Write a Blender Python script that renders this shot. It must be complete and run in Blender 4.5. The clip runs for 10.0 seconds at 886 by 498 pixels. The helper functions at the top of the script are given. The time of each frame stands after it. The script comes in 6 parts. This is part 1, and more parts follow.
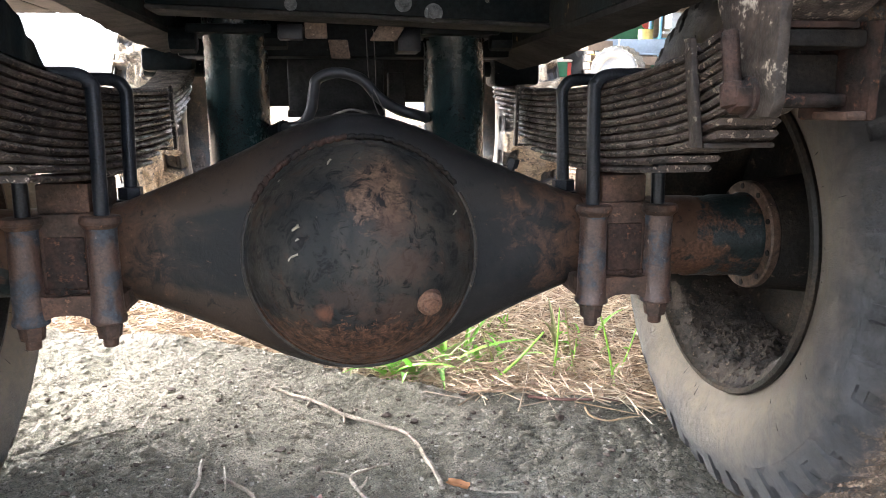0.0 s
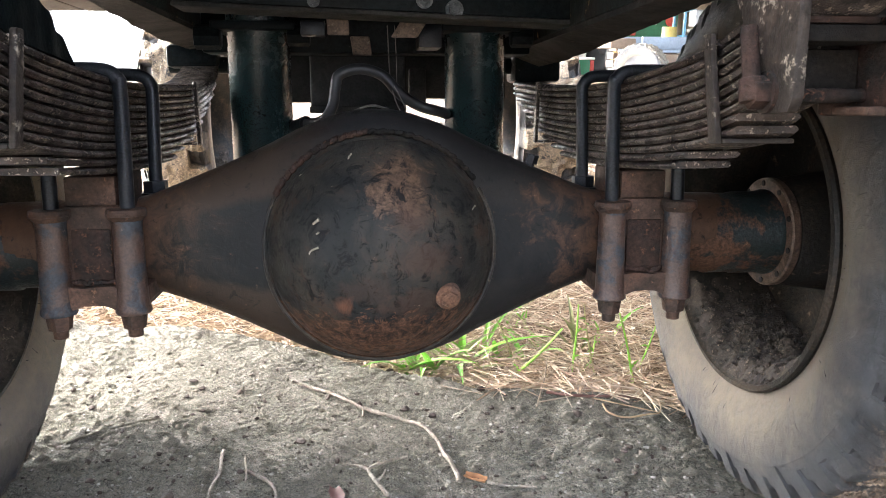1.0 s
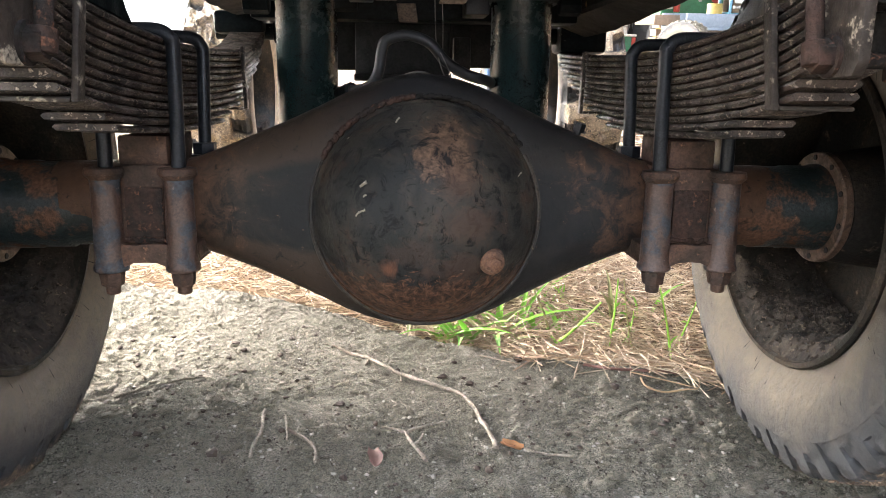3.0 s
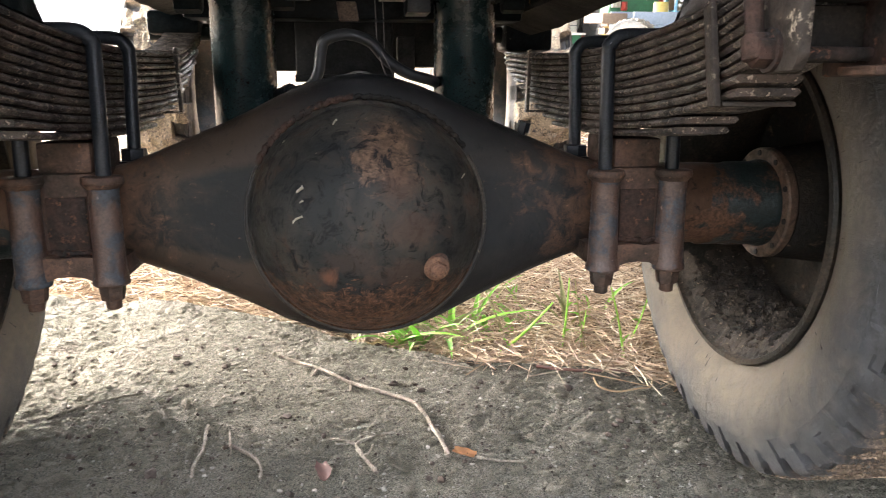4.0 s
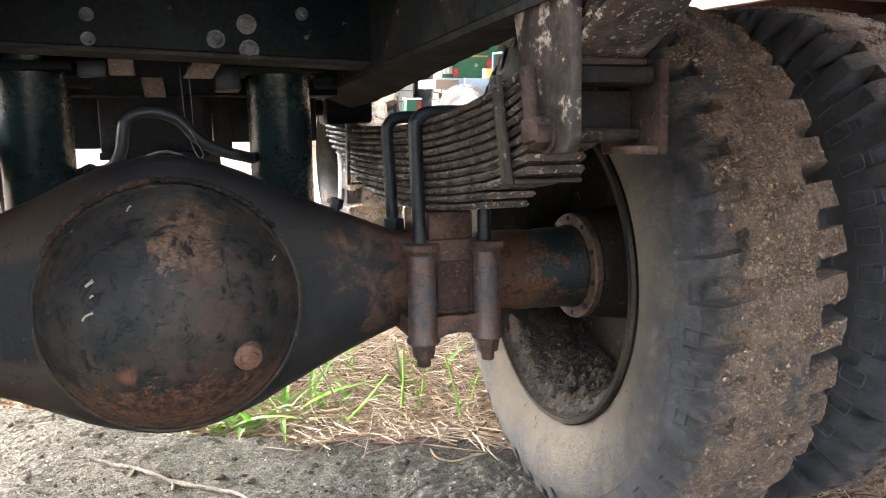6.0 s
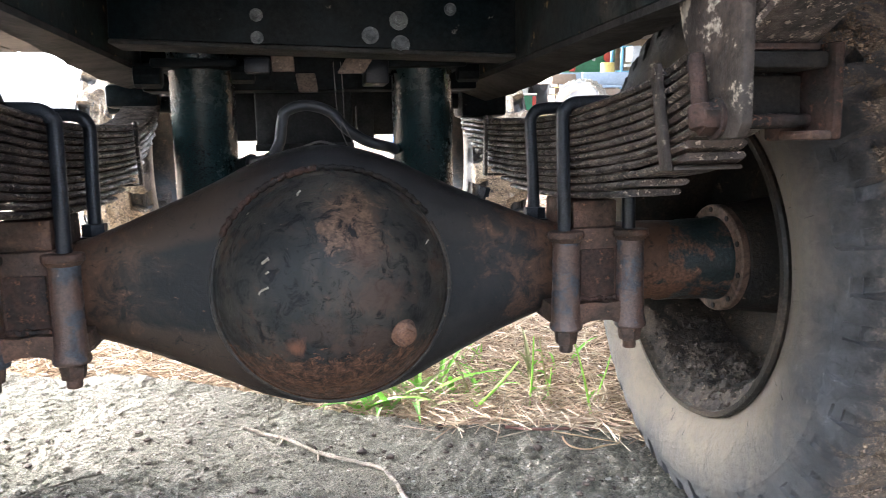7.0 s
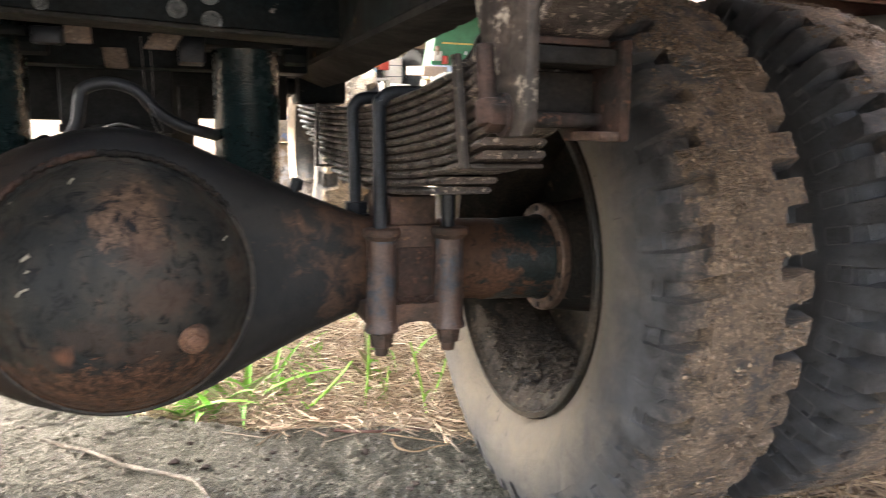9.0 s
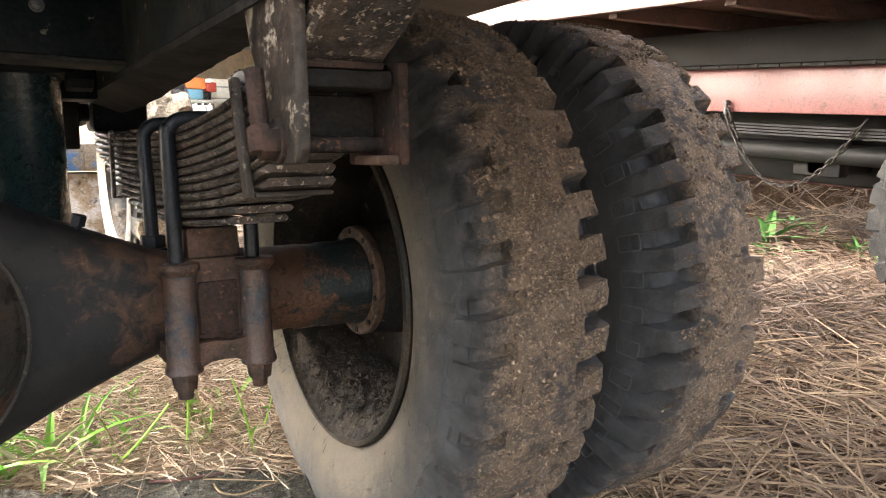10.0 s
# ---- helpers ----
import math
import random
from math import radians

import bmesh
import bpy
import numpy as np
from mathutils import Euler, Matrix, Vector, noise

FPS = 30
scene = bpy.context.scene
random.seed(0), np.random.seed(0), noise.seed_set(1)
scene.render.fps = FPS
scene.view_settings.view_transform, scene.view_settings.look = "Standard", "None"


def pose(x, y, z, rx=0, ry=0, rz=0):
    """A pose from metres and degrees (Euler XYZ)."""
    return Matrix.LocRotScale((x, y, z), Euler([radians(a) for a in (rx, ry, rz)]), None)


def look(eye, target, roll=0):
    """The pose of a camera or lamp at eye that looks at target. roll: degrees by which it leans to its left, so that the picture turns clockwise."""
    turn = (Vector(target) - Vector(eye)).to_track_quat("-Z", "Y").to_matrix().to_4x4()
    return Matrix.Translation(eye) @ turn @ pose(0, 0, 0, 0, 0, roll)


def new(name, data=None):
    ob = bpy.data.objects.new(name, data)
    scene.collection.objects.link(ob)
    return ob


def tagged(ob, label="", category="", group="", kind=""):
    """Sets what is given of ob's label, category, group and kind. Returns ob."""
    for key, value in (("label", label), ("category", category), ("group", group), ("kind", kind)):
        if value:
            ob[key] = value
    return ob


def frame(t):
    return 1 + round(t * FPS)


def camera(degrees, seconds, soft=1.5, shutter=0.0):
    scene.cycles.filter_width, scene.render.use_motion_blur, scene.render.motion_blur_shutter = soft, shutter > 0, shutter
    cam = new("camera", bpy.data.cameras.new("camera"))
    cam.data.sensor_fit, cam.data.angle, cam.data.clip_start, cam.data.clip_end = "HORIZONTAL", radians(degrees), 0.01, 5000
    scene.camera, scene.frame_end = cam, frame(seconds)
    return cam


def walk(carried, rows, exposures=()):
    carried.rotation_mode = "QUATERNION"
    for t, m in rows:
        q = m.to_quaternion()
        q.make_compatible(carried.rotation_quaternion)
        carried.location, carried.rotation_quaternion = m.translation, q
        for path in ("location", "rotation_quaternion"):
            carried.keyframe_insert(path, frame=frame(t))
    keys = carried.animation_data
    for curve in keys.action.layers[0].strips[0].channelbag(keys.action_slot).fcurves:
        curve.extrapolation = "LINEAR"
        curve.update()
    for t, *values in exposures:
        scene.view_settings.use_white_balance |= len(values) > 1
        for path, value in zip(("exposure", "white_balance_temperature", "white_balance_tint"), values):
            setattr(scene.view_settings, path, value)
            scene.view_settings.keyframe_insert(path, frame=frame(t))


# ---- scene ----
LENS = 61.415
cam = camera(LENS, 10.0, soft=0.5, shutter=0.25)
PATH = [
    (0.00, pose(-0.0241, -1.2871, 0.8325, 75.156, -0.324, -7.773)),
    (0.50, pose(-0.0255, -1.3006, 0.8389, 75.158, 0.000, -6.403)),
    (1.00, pose(-0.0230, -1.2983, 0.8299, 74.987, -0.347, -6.144)),
    (1.50, pose(-0.0155, -1.2942, 0.8288, 74.902, -0.319, -5.969)),
    (2.00, pose(-0.0160, -1.2976, 0.8321, 74.671, -0.582, -5.713)),
    (2.50, pose(-0.0334, -1.3102, 0.8272, 74.095, -0.875, -4.299)),
    (2.70, pose(-0.0440, -1.3111, 0.8212, 73.580, -1.075, -3.197)),
    (3.80, pose(-0.0226, -1.2723, 0.8061, 72.932, -0.639, -5.574)),
    (4.00, pose(-0.0174, -1.2686, 0.8101, 73.238, -0.600, -6.875)),
    (4.50, pose(0.0179, -1.2531, 0.8099, 74.946, -1.299, -12.383)),
    (5.00, pose(0.0702, -1.2297, 0.8207, 76.504, -0.881, -18.272)),
    (5.20, pose(0.0736, -1.2304, 0.8244, 77.080, -0.728, -19.965)),
    (6.30, pose(0.0175, -1.2614, 0.8314, 78.060, 0.336, -17.059)),
    (6.50, pose(0.0028, -1.2644, 0.8289, 77.846, 0.381, -14.870)),
    (7.00, pose(-0.0264, -1.2781, 0.8236, 77.738, 0.500, -10.302)),
    (7.50, pose(-0.0457, -1.2984, 0.8272, 76.801, 0.455, -5.608)),
    (8.00, pose(-0.0996, -1.3164, 0.8019, 75.424, -0.437, -1.645)),
    (8.50, pose(-0.0282, -1.2860, 0.8190, 76.183, -1.600, -7.185)),
    (9.00, pose(0.0860, -1.2317, 0.8214, 77.119, -2.287, -19.558)),
    (9.50, pose(0.1362, -1.2242, 0.8205, 77.995, -2.059, -27.705)),
    (10.00, pose(0.1476, -1.2311, 0.8274, 78.933, -1.288, -31.941)),
]
EXPOSURE = [(0.0, 4.82, 6200, 10), (4.5, 4.62, 6700, 10), (6.0, 4.80, 6350, 10), (7.5, 4.92, 5900, 9), (8.5, 4.82, 6300, 10), (9.5, 4.68, 7050, 10), (10.0, 4.57, 6900, 9)]
walk(cam, PATH, EXPOSURE)

# ---- world and sun ----
world = bpy.data.worlds.new("sky")
scene.world = world
world.use_nodes = True
wn, wl = world.node_tree.nodes, world.node_tree.links
sky = wn.new("ShaderNodeTexSky")
sky.sky_type = "NISHITA"
sky.sun_disc = False
sky.sun_elevation, sky.sun_rotation = radians(39), radians(-57)
sky.air_density, sky.dust_density, sky.ozone_density = 1.0, 4.0, 0.7
overcast = wn.new("ShaderNodeHueSaturation")
overcast.inputs["Saturation"].default_value = 0.45
wl.new(sky.outputs[0], overcast.inputs["Color"])
wl.new(overcast.outputs[0], wn["Background"].inputs[0])
wn["Background"].inputs[1].default_value = 0.15
sun = new("sun", bpy.data.lights.new("sun", "SUN"))
sun.data.energy, sun.data.angle, sun.data.color = 0.06, radians(75), (1.0, 0.97, 0.93)
sun.matrix_world = look((-4.6, 3.0, 4.4), (0, 0, 0))



# ---- materials ----
def ramp(nt, fac, stops):
    r = nt.nodes.new("ShaderNodeValToRGB")
    e = r.color_ramp.elements
    while len(e) < len(stops):
        e.new(0.5)
    for k, (p, c) in zip(e, stops):
        k.position = p
        k.color = (*c, 1) if not isinstance(c, (int, float)) else (c, c, c, 1)
    nt.links.new(fac, r.inputs[0])
    return r.outputs[0]


def noise_tex(nt, scale, detail=6, rough=0.6, vec=None, dist=0.0):
    n = nt.nodes.new("ShaderNodeTexNoise")
    n.inputs["Scale"].default_value, n.inputs["Detail"].default_value = scale, detail
    n.inputs["Roughness"].default_value, n.inputs["Distortion"].default_value = rough, dist
    if vec is not None:
        nt.links.new(vec, n.inputs["Vector"])
    return n.outputs["Fac"]


def mixc(nt, fac, a, b):
    m = nt.nodes.new("ShaderNodeMix")
    m.data_type = "RGBA"
    for sock, v in ((m.inputs[0], fac), (m.inputs[6], a), (m.inputs[7], b)):
        if isinstance(v, (int, float)):
            sock.default_value = v
        elif isinstance(v, tuple):
            sock.default_value = (*v, 1)
        else:
            nt.links.new(v, sock)
    return m.outputs[2]


def math_node(nt, op, a, b=0.0):
    m = nt.nodes.new("ShaderNodeMath")
    m.operation = op
    for sock, v in zip(m.inputs, (a, b)):
        if isinstance(v, (int, float)):
            sock.default_value = v
        else:
            nt.links.new(v, sock)
    return m.outputs[0]


def start(name):
    m = bpy.data.materials.new(name)
    m.use_nodes = True
    nt = m.node_tree
    tc = nt.nodes.new("ShaderNodeTexCoord")
    return m, nt, nt.nodes["Principled BSDF"], tc.outputs["Object"]


def finish(nt, bsdf, col, rough, height=None, strength=0.4, distance=0.004, metal=0.0):
    if isinstance(col, tuple):
        bsdf.inputs["Base Color"].default_value = (*col, 1)
    else:
        nt.links.new(col, bsdf.inputs["Base Color"])
    if isinstance(rough, (int, float)):
        bsdf.inputs["Roughness"].default_value = rough
    else:
        nt.links.new(rough, bsdf.inputs["Roughness"])
    bsdf.inputs["Metallic"].default_value = metal
    if height is not None:
        b = nt.nodes.new("ShaderNodeBump")
        b.inputs["Strength"].default_value, b.inputs["Distance"].default_value = strength, distance
        nt.links.new(height, b.inputs["Height"])
        nt.links.new(b.outputs[0], bsdf.inputs["Normal"])


def worn(name, base, second, third, s1=6, s2=40, lo=0.45, hi=0.62, r=(0.45, 0.8), bump=0.35, metal=0.0, spec2=(0.62, 0.7), gloss=0.5):
    """Old painted or rusted surface: two tones in large patches, a third in small flecks."""
    m, nt, bsdf, ob = start(name)
    big, fine, tiny = noise_tex(nt, s1, 5, 0.6, ob, 0.4), noise_tex(nt, s2, 8, 0.65, ob), noise_tex(nt, s2 * 4, 4, 0.6, ob)
    both = math_node(nt, "ADD", math_node(nt, "MULTIPLY", big, 0.65), math_node(nt, "MULTIPLY", fine, 0.35))
    mask = ramp(nt, both, ((lo, 0.0), (hi, 1.0)))
    fleck = ramp(nt, fine, ((spec2[0], 0.0), (spec2[1], 1.0)))
    col = mixc(nt, fleck, mixc(nt, mask, base, second), third)
    blot = noise_tex(nt, s2 * 0.55, 9, 0.74, ob, 1.1)
    col = mixc(nt, ramp(nt, blot, ((0.33, 0.85), (0.45, 0.0))), col, tuple(min(v * 0.3, 0.02) for v in base))
    shade = ramp(nt, tiny, ((0.30, (0.5,) * 3), (0.70, (1.4,) * 3)))
    mul = nt.nodes.new("ShaderNodeMix")
    mul.data_type, mul.blend_type = "RGBA", "MULTIPLY"
    mul.inputs[0].default_value = 1.0
    nt.links.new(col, mul.inputs[6])
    nt.links.new(shade, mul.inputs[7])
    rough = ramp(nt, both, ((lo, r[0]), (hi, r[1])))
    h = math_node(nt, "ADD", math_node(nt, "ADD", math_node(nt, "MULTIPLY", fine, 0.6), math_node(nt, "MULTIPLY", blot, 0.5)), math_node(nt, "MULTIPLY", tiny, 0.3))
    bsdf.inputs["Specular IOR Level"].default_value = gloss
    finish(nt, bsdf, mul.outputs[2], rough, h, bump, 0.004, metal)
    return m


def plain(name, col, rough=0.6, metal=0.0, s=25, bump=0.2):
    m, nt, bsdf, ob = start(name)
    n, n2 = noise_tex(nt, s, 6, 0.6, ob), noise_tex(nt, s * 0.15, 3, 0.6, ob)
    both = math_node(nt, "ADD", math_node(nt, "MULTIPLY", n, 0.5), math_node(nt, "MULTIPLY", n2, 0.5))
    c = ramp(nt, both, ((0.3, tuple(v * 0.68 for v in col)), (0.7, tuple(min(1, v * 1.3) for v in col))))
    finish(nt, bsdf, c, rough, n, bump, 0.003, metal)
    return m


def axle_material():
    """Blue-black oily paint; brown dust film on one half, pitted rust towards the ends, facet shading painted in brown.
    """
    m, nt, bsdf, ob = start("axle_paint")
    sep = nt.nodes.new("ShaderNodeSeparateXYZ")
    nt.links.new(ob, sep.inputs[0])
    big, fine, grit = noise_tex(nt, 6, 6, 0.62, ob, 0.7), noise_tex(nt, 30, 9, 0.72, ob, 0.7), noise_tex(nt, 110, 6, 0.7, ob)
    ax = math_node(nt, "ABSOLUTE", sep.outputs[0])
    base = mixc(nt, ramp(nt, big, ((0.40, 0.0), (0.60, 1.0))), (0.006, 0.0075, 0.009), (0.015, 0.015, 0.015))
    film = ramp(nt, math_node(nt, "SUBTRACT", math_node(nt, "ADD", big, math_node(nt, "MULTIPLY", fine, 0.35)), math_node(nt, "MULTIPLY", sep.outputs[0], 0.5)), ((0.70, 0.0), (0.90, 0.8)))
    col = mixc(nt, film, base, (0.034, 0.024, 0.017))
    # brown bands above and below mid-height paint the shading of facets not modelled
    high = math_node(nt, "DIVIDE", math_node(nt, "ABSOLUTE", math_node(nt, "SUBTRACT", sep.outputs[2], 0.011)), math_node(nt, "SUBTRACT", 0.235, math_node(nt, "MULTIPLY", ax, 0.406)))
    facet_shade = ramp(nt, math_node(nt, "ADD", high, math_node(nt, "MULTIPLY", math_node(nt, "SUBTRACT", big, 0.5), 0.35)), ((0.40, 0.0), (0.50, 0.8)))
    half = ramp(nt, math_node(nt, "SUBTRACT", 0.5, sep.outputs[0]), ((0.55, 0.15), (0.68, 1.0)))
    col = mixc(nt, math_node(nt, "MULTIPLY", facet_shade, half), col, mixc(nt, fine, (0.030, 0.021, 0.015), (0.050, 0.034, 0.024)))
    ends = ramp(nt, math_node(nt, "ADD", math_node(nt, "MULTIPLY", ax, 1.1), math_node(nt, "ADD", math_node(nt, "MULTIPLY", fine, 0.6), math_node(nt, "MULTIPLY", big, 0.35))), ((0.80, 0.0), (0.93, 0.85)))
    col = mixc(nt, ends, col, mixc(nt, grit, (0.045, 0.024, 0.016), (0.12, 0.066, 0.040)))
    specks = ramp(nt, math_node(nt, "ADD", math_node(nt, "MULTIPLY", grit, 0.6), math_node(nt, "MULTIPLY", fine, 0.4)), ((0.60, 0.0), (0.66, 0.75)))
    col = mixc(nt, specks, col, (0.15, 0.085, 0.050))
    dark = ramp(nt, noise_tex(nt, 46, 7, 0.74, ob, 1.0), ((0.34, 0.9), (0.44, 0.0)))
    col = mixc(nt, dark, col, (0.005, 0.006, 0.007))
    rough = ramp(nt, math_node(nt, "ADD", math_node(nt, "MULTIPLY", fine, 0.6), math_node(nt, "MULTIPLY", big, 0.4)), ((0.38, 0.36), (0.64, 0.62)))
    bsdf.inputs["Specular IOR Level"].default_value = 0.2
    finish(nt, bsdf, col, rough, math_node(nt, "ADD", fine, math_node(nt, "MULTIPLY", grit, 0.3)), 0.35, 0.004)
    return m


AXLE = axle_material()
RUST = worn("rusted_steel", (0.078, 0.039, 0.024), (0.030, 0.021, 0.016), (0.16, 0.082, 0.048), 14, 60, 0.42, 0.58, (0.6, 0.85), 0.7, gloss=0.35)
TUBE = worn("rust_with_old_blue_paint", (0.056, 0.031, 0.022), (0.028, 0.033, 0.040), (0.17, 0.125, 0.10), 24, 60, 0.49, 0.56, (0.45, 0.75), 0.5, 0.0, (0.66, 0.73))
LEAF = worn("spring_steel_dirty", (0.060, 0.043, 0.034), (0.014, 0.011, 0.010), (0.34, 0.285, 0.23), 24, 125, 0.44, 0.56, (0.30, 0.62), 1.0, 0.0, (0.56, 0.605))
UBOLT = worn("black_painted_steel", (0.010, 0.012, 0.015), (0.018, 0.019, 0.022), (0.05, 0.045, 0.04), 12, 80, 0.5, 0.65, (0.35, 0.55), 0.1, 0.0, (0.72, 0.8), gloss=0.22)
CHASSIS = worn("chassis_black_paint", (0.004, 0.007, 0.008), (0.009, 0.010, 0.010), (0.10, 0.09, 0.075), 9, 30, 0.45, 0.62, (0.35, 0.6), 0.35, 0.0, (0.67, 0.71), gloss=0.07)
UNDER = worn("chassis_dusty", (0.034, 0.030, 0.026), (0.015, 0.015, 0.014), (0.14, 0.11, 0.085), 9, 50, 0.42, 0.6, (0.7, 0.85), 0.4, 0.0, (0.66, 0.74), gloss=0.22)
CYL = worn("dark_green_enamel", (0.010, 0.022, 0.023), (0.015, 0.029, 0.030), (0.09, 0.11, 0.11), 5, 90, 0.4, 0.7, (0.22, 0.36), 0.12, 0.0, (0.70, 0.78))
RUBBERHOSE = plain("rubber_hose", (0.016, 0.017, 0.019), 0.5, 0, 60, 0.2)
WIRE = plain("wire", (0.10, 0.09, 0.08), 0.5)
BRACKET = worn("scraped_bracket", (0.030, 0.024, 0.020), (0.055, 0.040, 0.031), (0.25, 0.215, 0.17), 13, 24, 0.46, 0.60, (0.55, 0.85), 0.9, 0.0, (0.545, 0.60), gloss=0.22)
BROWNSTRIP = worn("dusty_bare_plate", (0.17, 0.12, 0.085), (0.09, 0.065, 0.05), (0.25, 0.20, 0.15), 20, 60, 0.45, 0.6, (0.7, 0.85), 0.4)
RIMPAINT = worn("wheel_paint_dirty", (0.014, 0.013, 0.011), (0.048, 0.036, 0.026), (0.14, 0.105, 0.076), 12, 45, 0.46, 0.62, (0.40, 0.8), 0.6, 0.0, (0.66, 0.74), gloss=0.22)
DISCM = worn("wheel_disc_caked_dark", (0.010, 0.009, 0.008), (0.024, 0.018, 0.013), (0.08, 0.058, 0.04), 14, 36, 0.46, 0.60, (0.85, 0.95), 1.0, 0.0, (0.60, 0.70), gloss=0.22)
GREASE = worn("black_grease_and_dust", (0.010, 0.009, 0.008), (0.020, 0.016, 0.013), (0.07, 0.05, 0.035), 14, 50, 0.46, 0.60, (0.8, 0.95), 0.6, 0.0, (0.62, 0.72), gloss=0.15)
PLUGRUST = worn("orange_brown_rust", (0.115, 0.058, 0.034), (0.062, 0.035, 0.024), (0.17, 0.098, 0.058), 30, 90, 0.45, 0.6, (0.7, 0.85), 0.6, gloss=0.3)
MUD = worn("dried_mud_in_rim", (0.048, 0.035, 0.025), (0.012, 0.009, 0.007), (0.13, 0.097, 0.07), 22, 80, 0.42, 0.58, (0.9, 0.95), 1.0, 0.0, (0.58, 0.68))


def cover_material():
    """Bowl cover: black paint worn to brown rust low down and in one patch near the top."""
    m, nt, bsdf, ob = start("differential_cover_paint")
    sep = nt.nodes.new("ShaderNodeSeparateXYZ")
    nt.links.new(ob, sep.inputs[0])
    fine, big, tiny = noise_tex(nt, 28, 9, 0.68, ob, 0.6), noise_tex(nt, 9, 5, 0.6, ob, 0.5), noise_tex(nt, 160, 4, 0.6, ob)

    def blob(x, z, rx, rz):
        dx = math_node(nt, "DIVIDE", math_node(nt, "SUBTRACT", sep.outputs[0], x), rx)
        dz = math_node(nt, "DIVIDE", math_node(nt, "SUBTRACT", sep.outputs[2], z), rz)
        d = math_node(nt, "SQRT", math_node(nt, "ADD", math_node(nt, "MULTIPLY", dx, dx), math_node(nt, "MULTIPLY", dz, dz)))
        return math_node(nt, "ADD", d, math_node(nt, "MULTIPLY", math_node(nt, "SUBTRACT", fine, 0.5), 2.6))

    base = mixc(nt, ramp(nt, big, ((0.4, 0.0), (0.65, 1.0))), (0.016, 0.0165, 0.016), (0.040, 0.035, 0.028))
    brown = mixc(nt, ramp(nt, noise_tex(nt, 90, 8, 0.75, ob), ((0.38, 0.0), (0.60, 1.0))), (0.036, 0.024, 0.017), (0.110, 0.069, 0.045))
    top = ramp(nt, blob(0.030, 0.115, 0.055, 0.050), ((0.7, 1.0), (1.15, 0.0)))
    col = mixc(nt, top, base, brown)
    mid = ramp(nt, math_node(nt, "ADD", math_node(nt, "MULTIPLY", fine, 0.6), math_node(nt, "MULTIPLY", big, 0.4)), ((0.53, 0.0), (0.62, 0.6)))
    col = mixc(nt, mid, col, (0.056, 0.033, 0.023))
    blot = ramp(nt, noise_tex(nt, 36, 9, 0.76, ob, 1.0), ((0.40, 0.95), (0.49, 0.0)))
    col = mixc(nt, blot, col, (0.006, 0.006, 0.007))
    for bx, bz, rx, rz, k in ((0.07, 0.012, 0.055, 0.030, 0.42), (0.045, 0.075, 0.035, 0.03, 0.5), (-0.02, -0.03, 0.05, 0.03, 0.2), (0.05, -0.06, 0.06, 0.03, 0.35)):
        col = mixc(nt, ramp(nt, blob(bx, bz, rx, rz), ((0.55, k), (1.2, 0.0))), col, (0.070, 0.041, 0.028))
    low = ramp(nt, blob(0.0, -0.135, 0.12, 0.035), ((0.5, 0.75), (1.25, 0.0)))
    col = mixc(nt, low, col, (0.062, 0.034, 0.022))
    org = ramp(nt, blob(-0.056, -0.058, 0.020, 0.017), ((0.2, 0.6), (1.6, 0.0)))
    col = mixc(nt, org, col, (0.15, 0.068, 0.04))
    low2 = ramp(nt, math_node(nt, "ADD", sep.outputs[2], math_node(nt, "MULTIPLY", noise_tex(nt, 50, 8, 0.75, ob, 0.8), 0.16)), ((-0.04, 0.8), (0.004, 0.0)))
    patchy = ramp(nt, noise_tex(nt, 75, 8, 0.78, ob, 0.8), ((0.40, (0.010, 0.009, 0.008)), (0.50, (0.060, 0.032, 0.021)), (0.64, (0.17, 0.088, 0.052))))
    col = mixc(nt, low2, col, patchy)
    chips = ramp(nt, noise_tex(nt, 55, 8, 0.75, ob), ((0.665, 0.0), (0.70, 0.9)))
    col = mixc(nt, chips, col, (0.19, 0.145, 0.11))
    rough = ramp(nt, fine, ((0.35, 0.40), (0.65, 0.66)))
    bsdf.inputs["Specular IOR Level"].default_value = 0.12
    h = math_node(nt, "ADD", fine, math_node(nt, "MULTIPLY", tiny, 0.25))
    finish(nt, bsdf, col, rough, h, 0.4, 0.005)
    return m


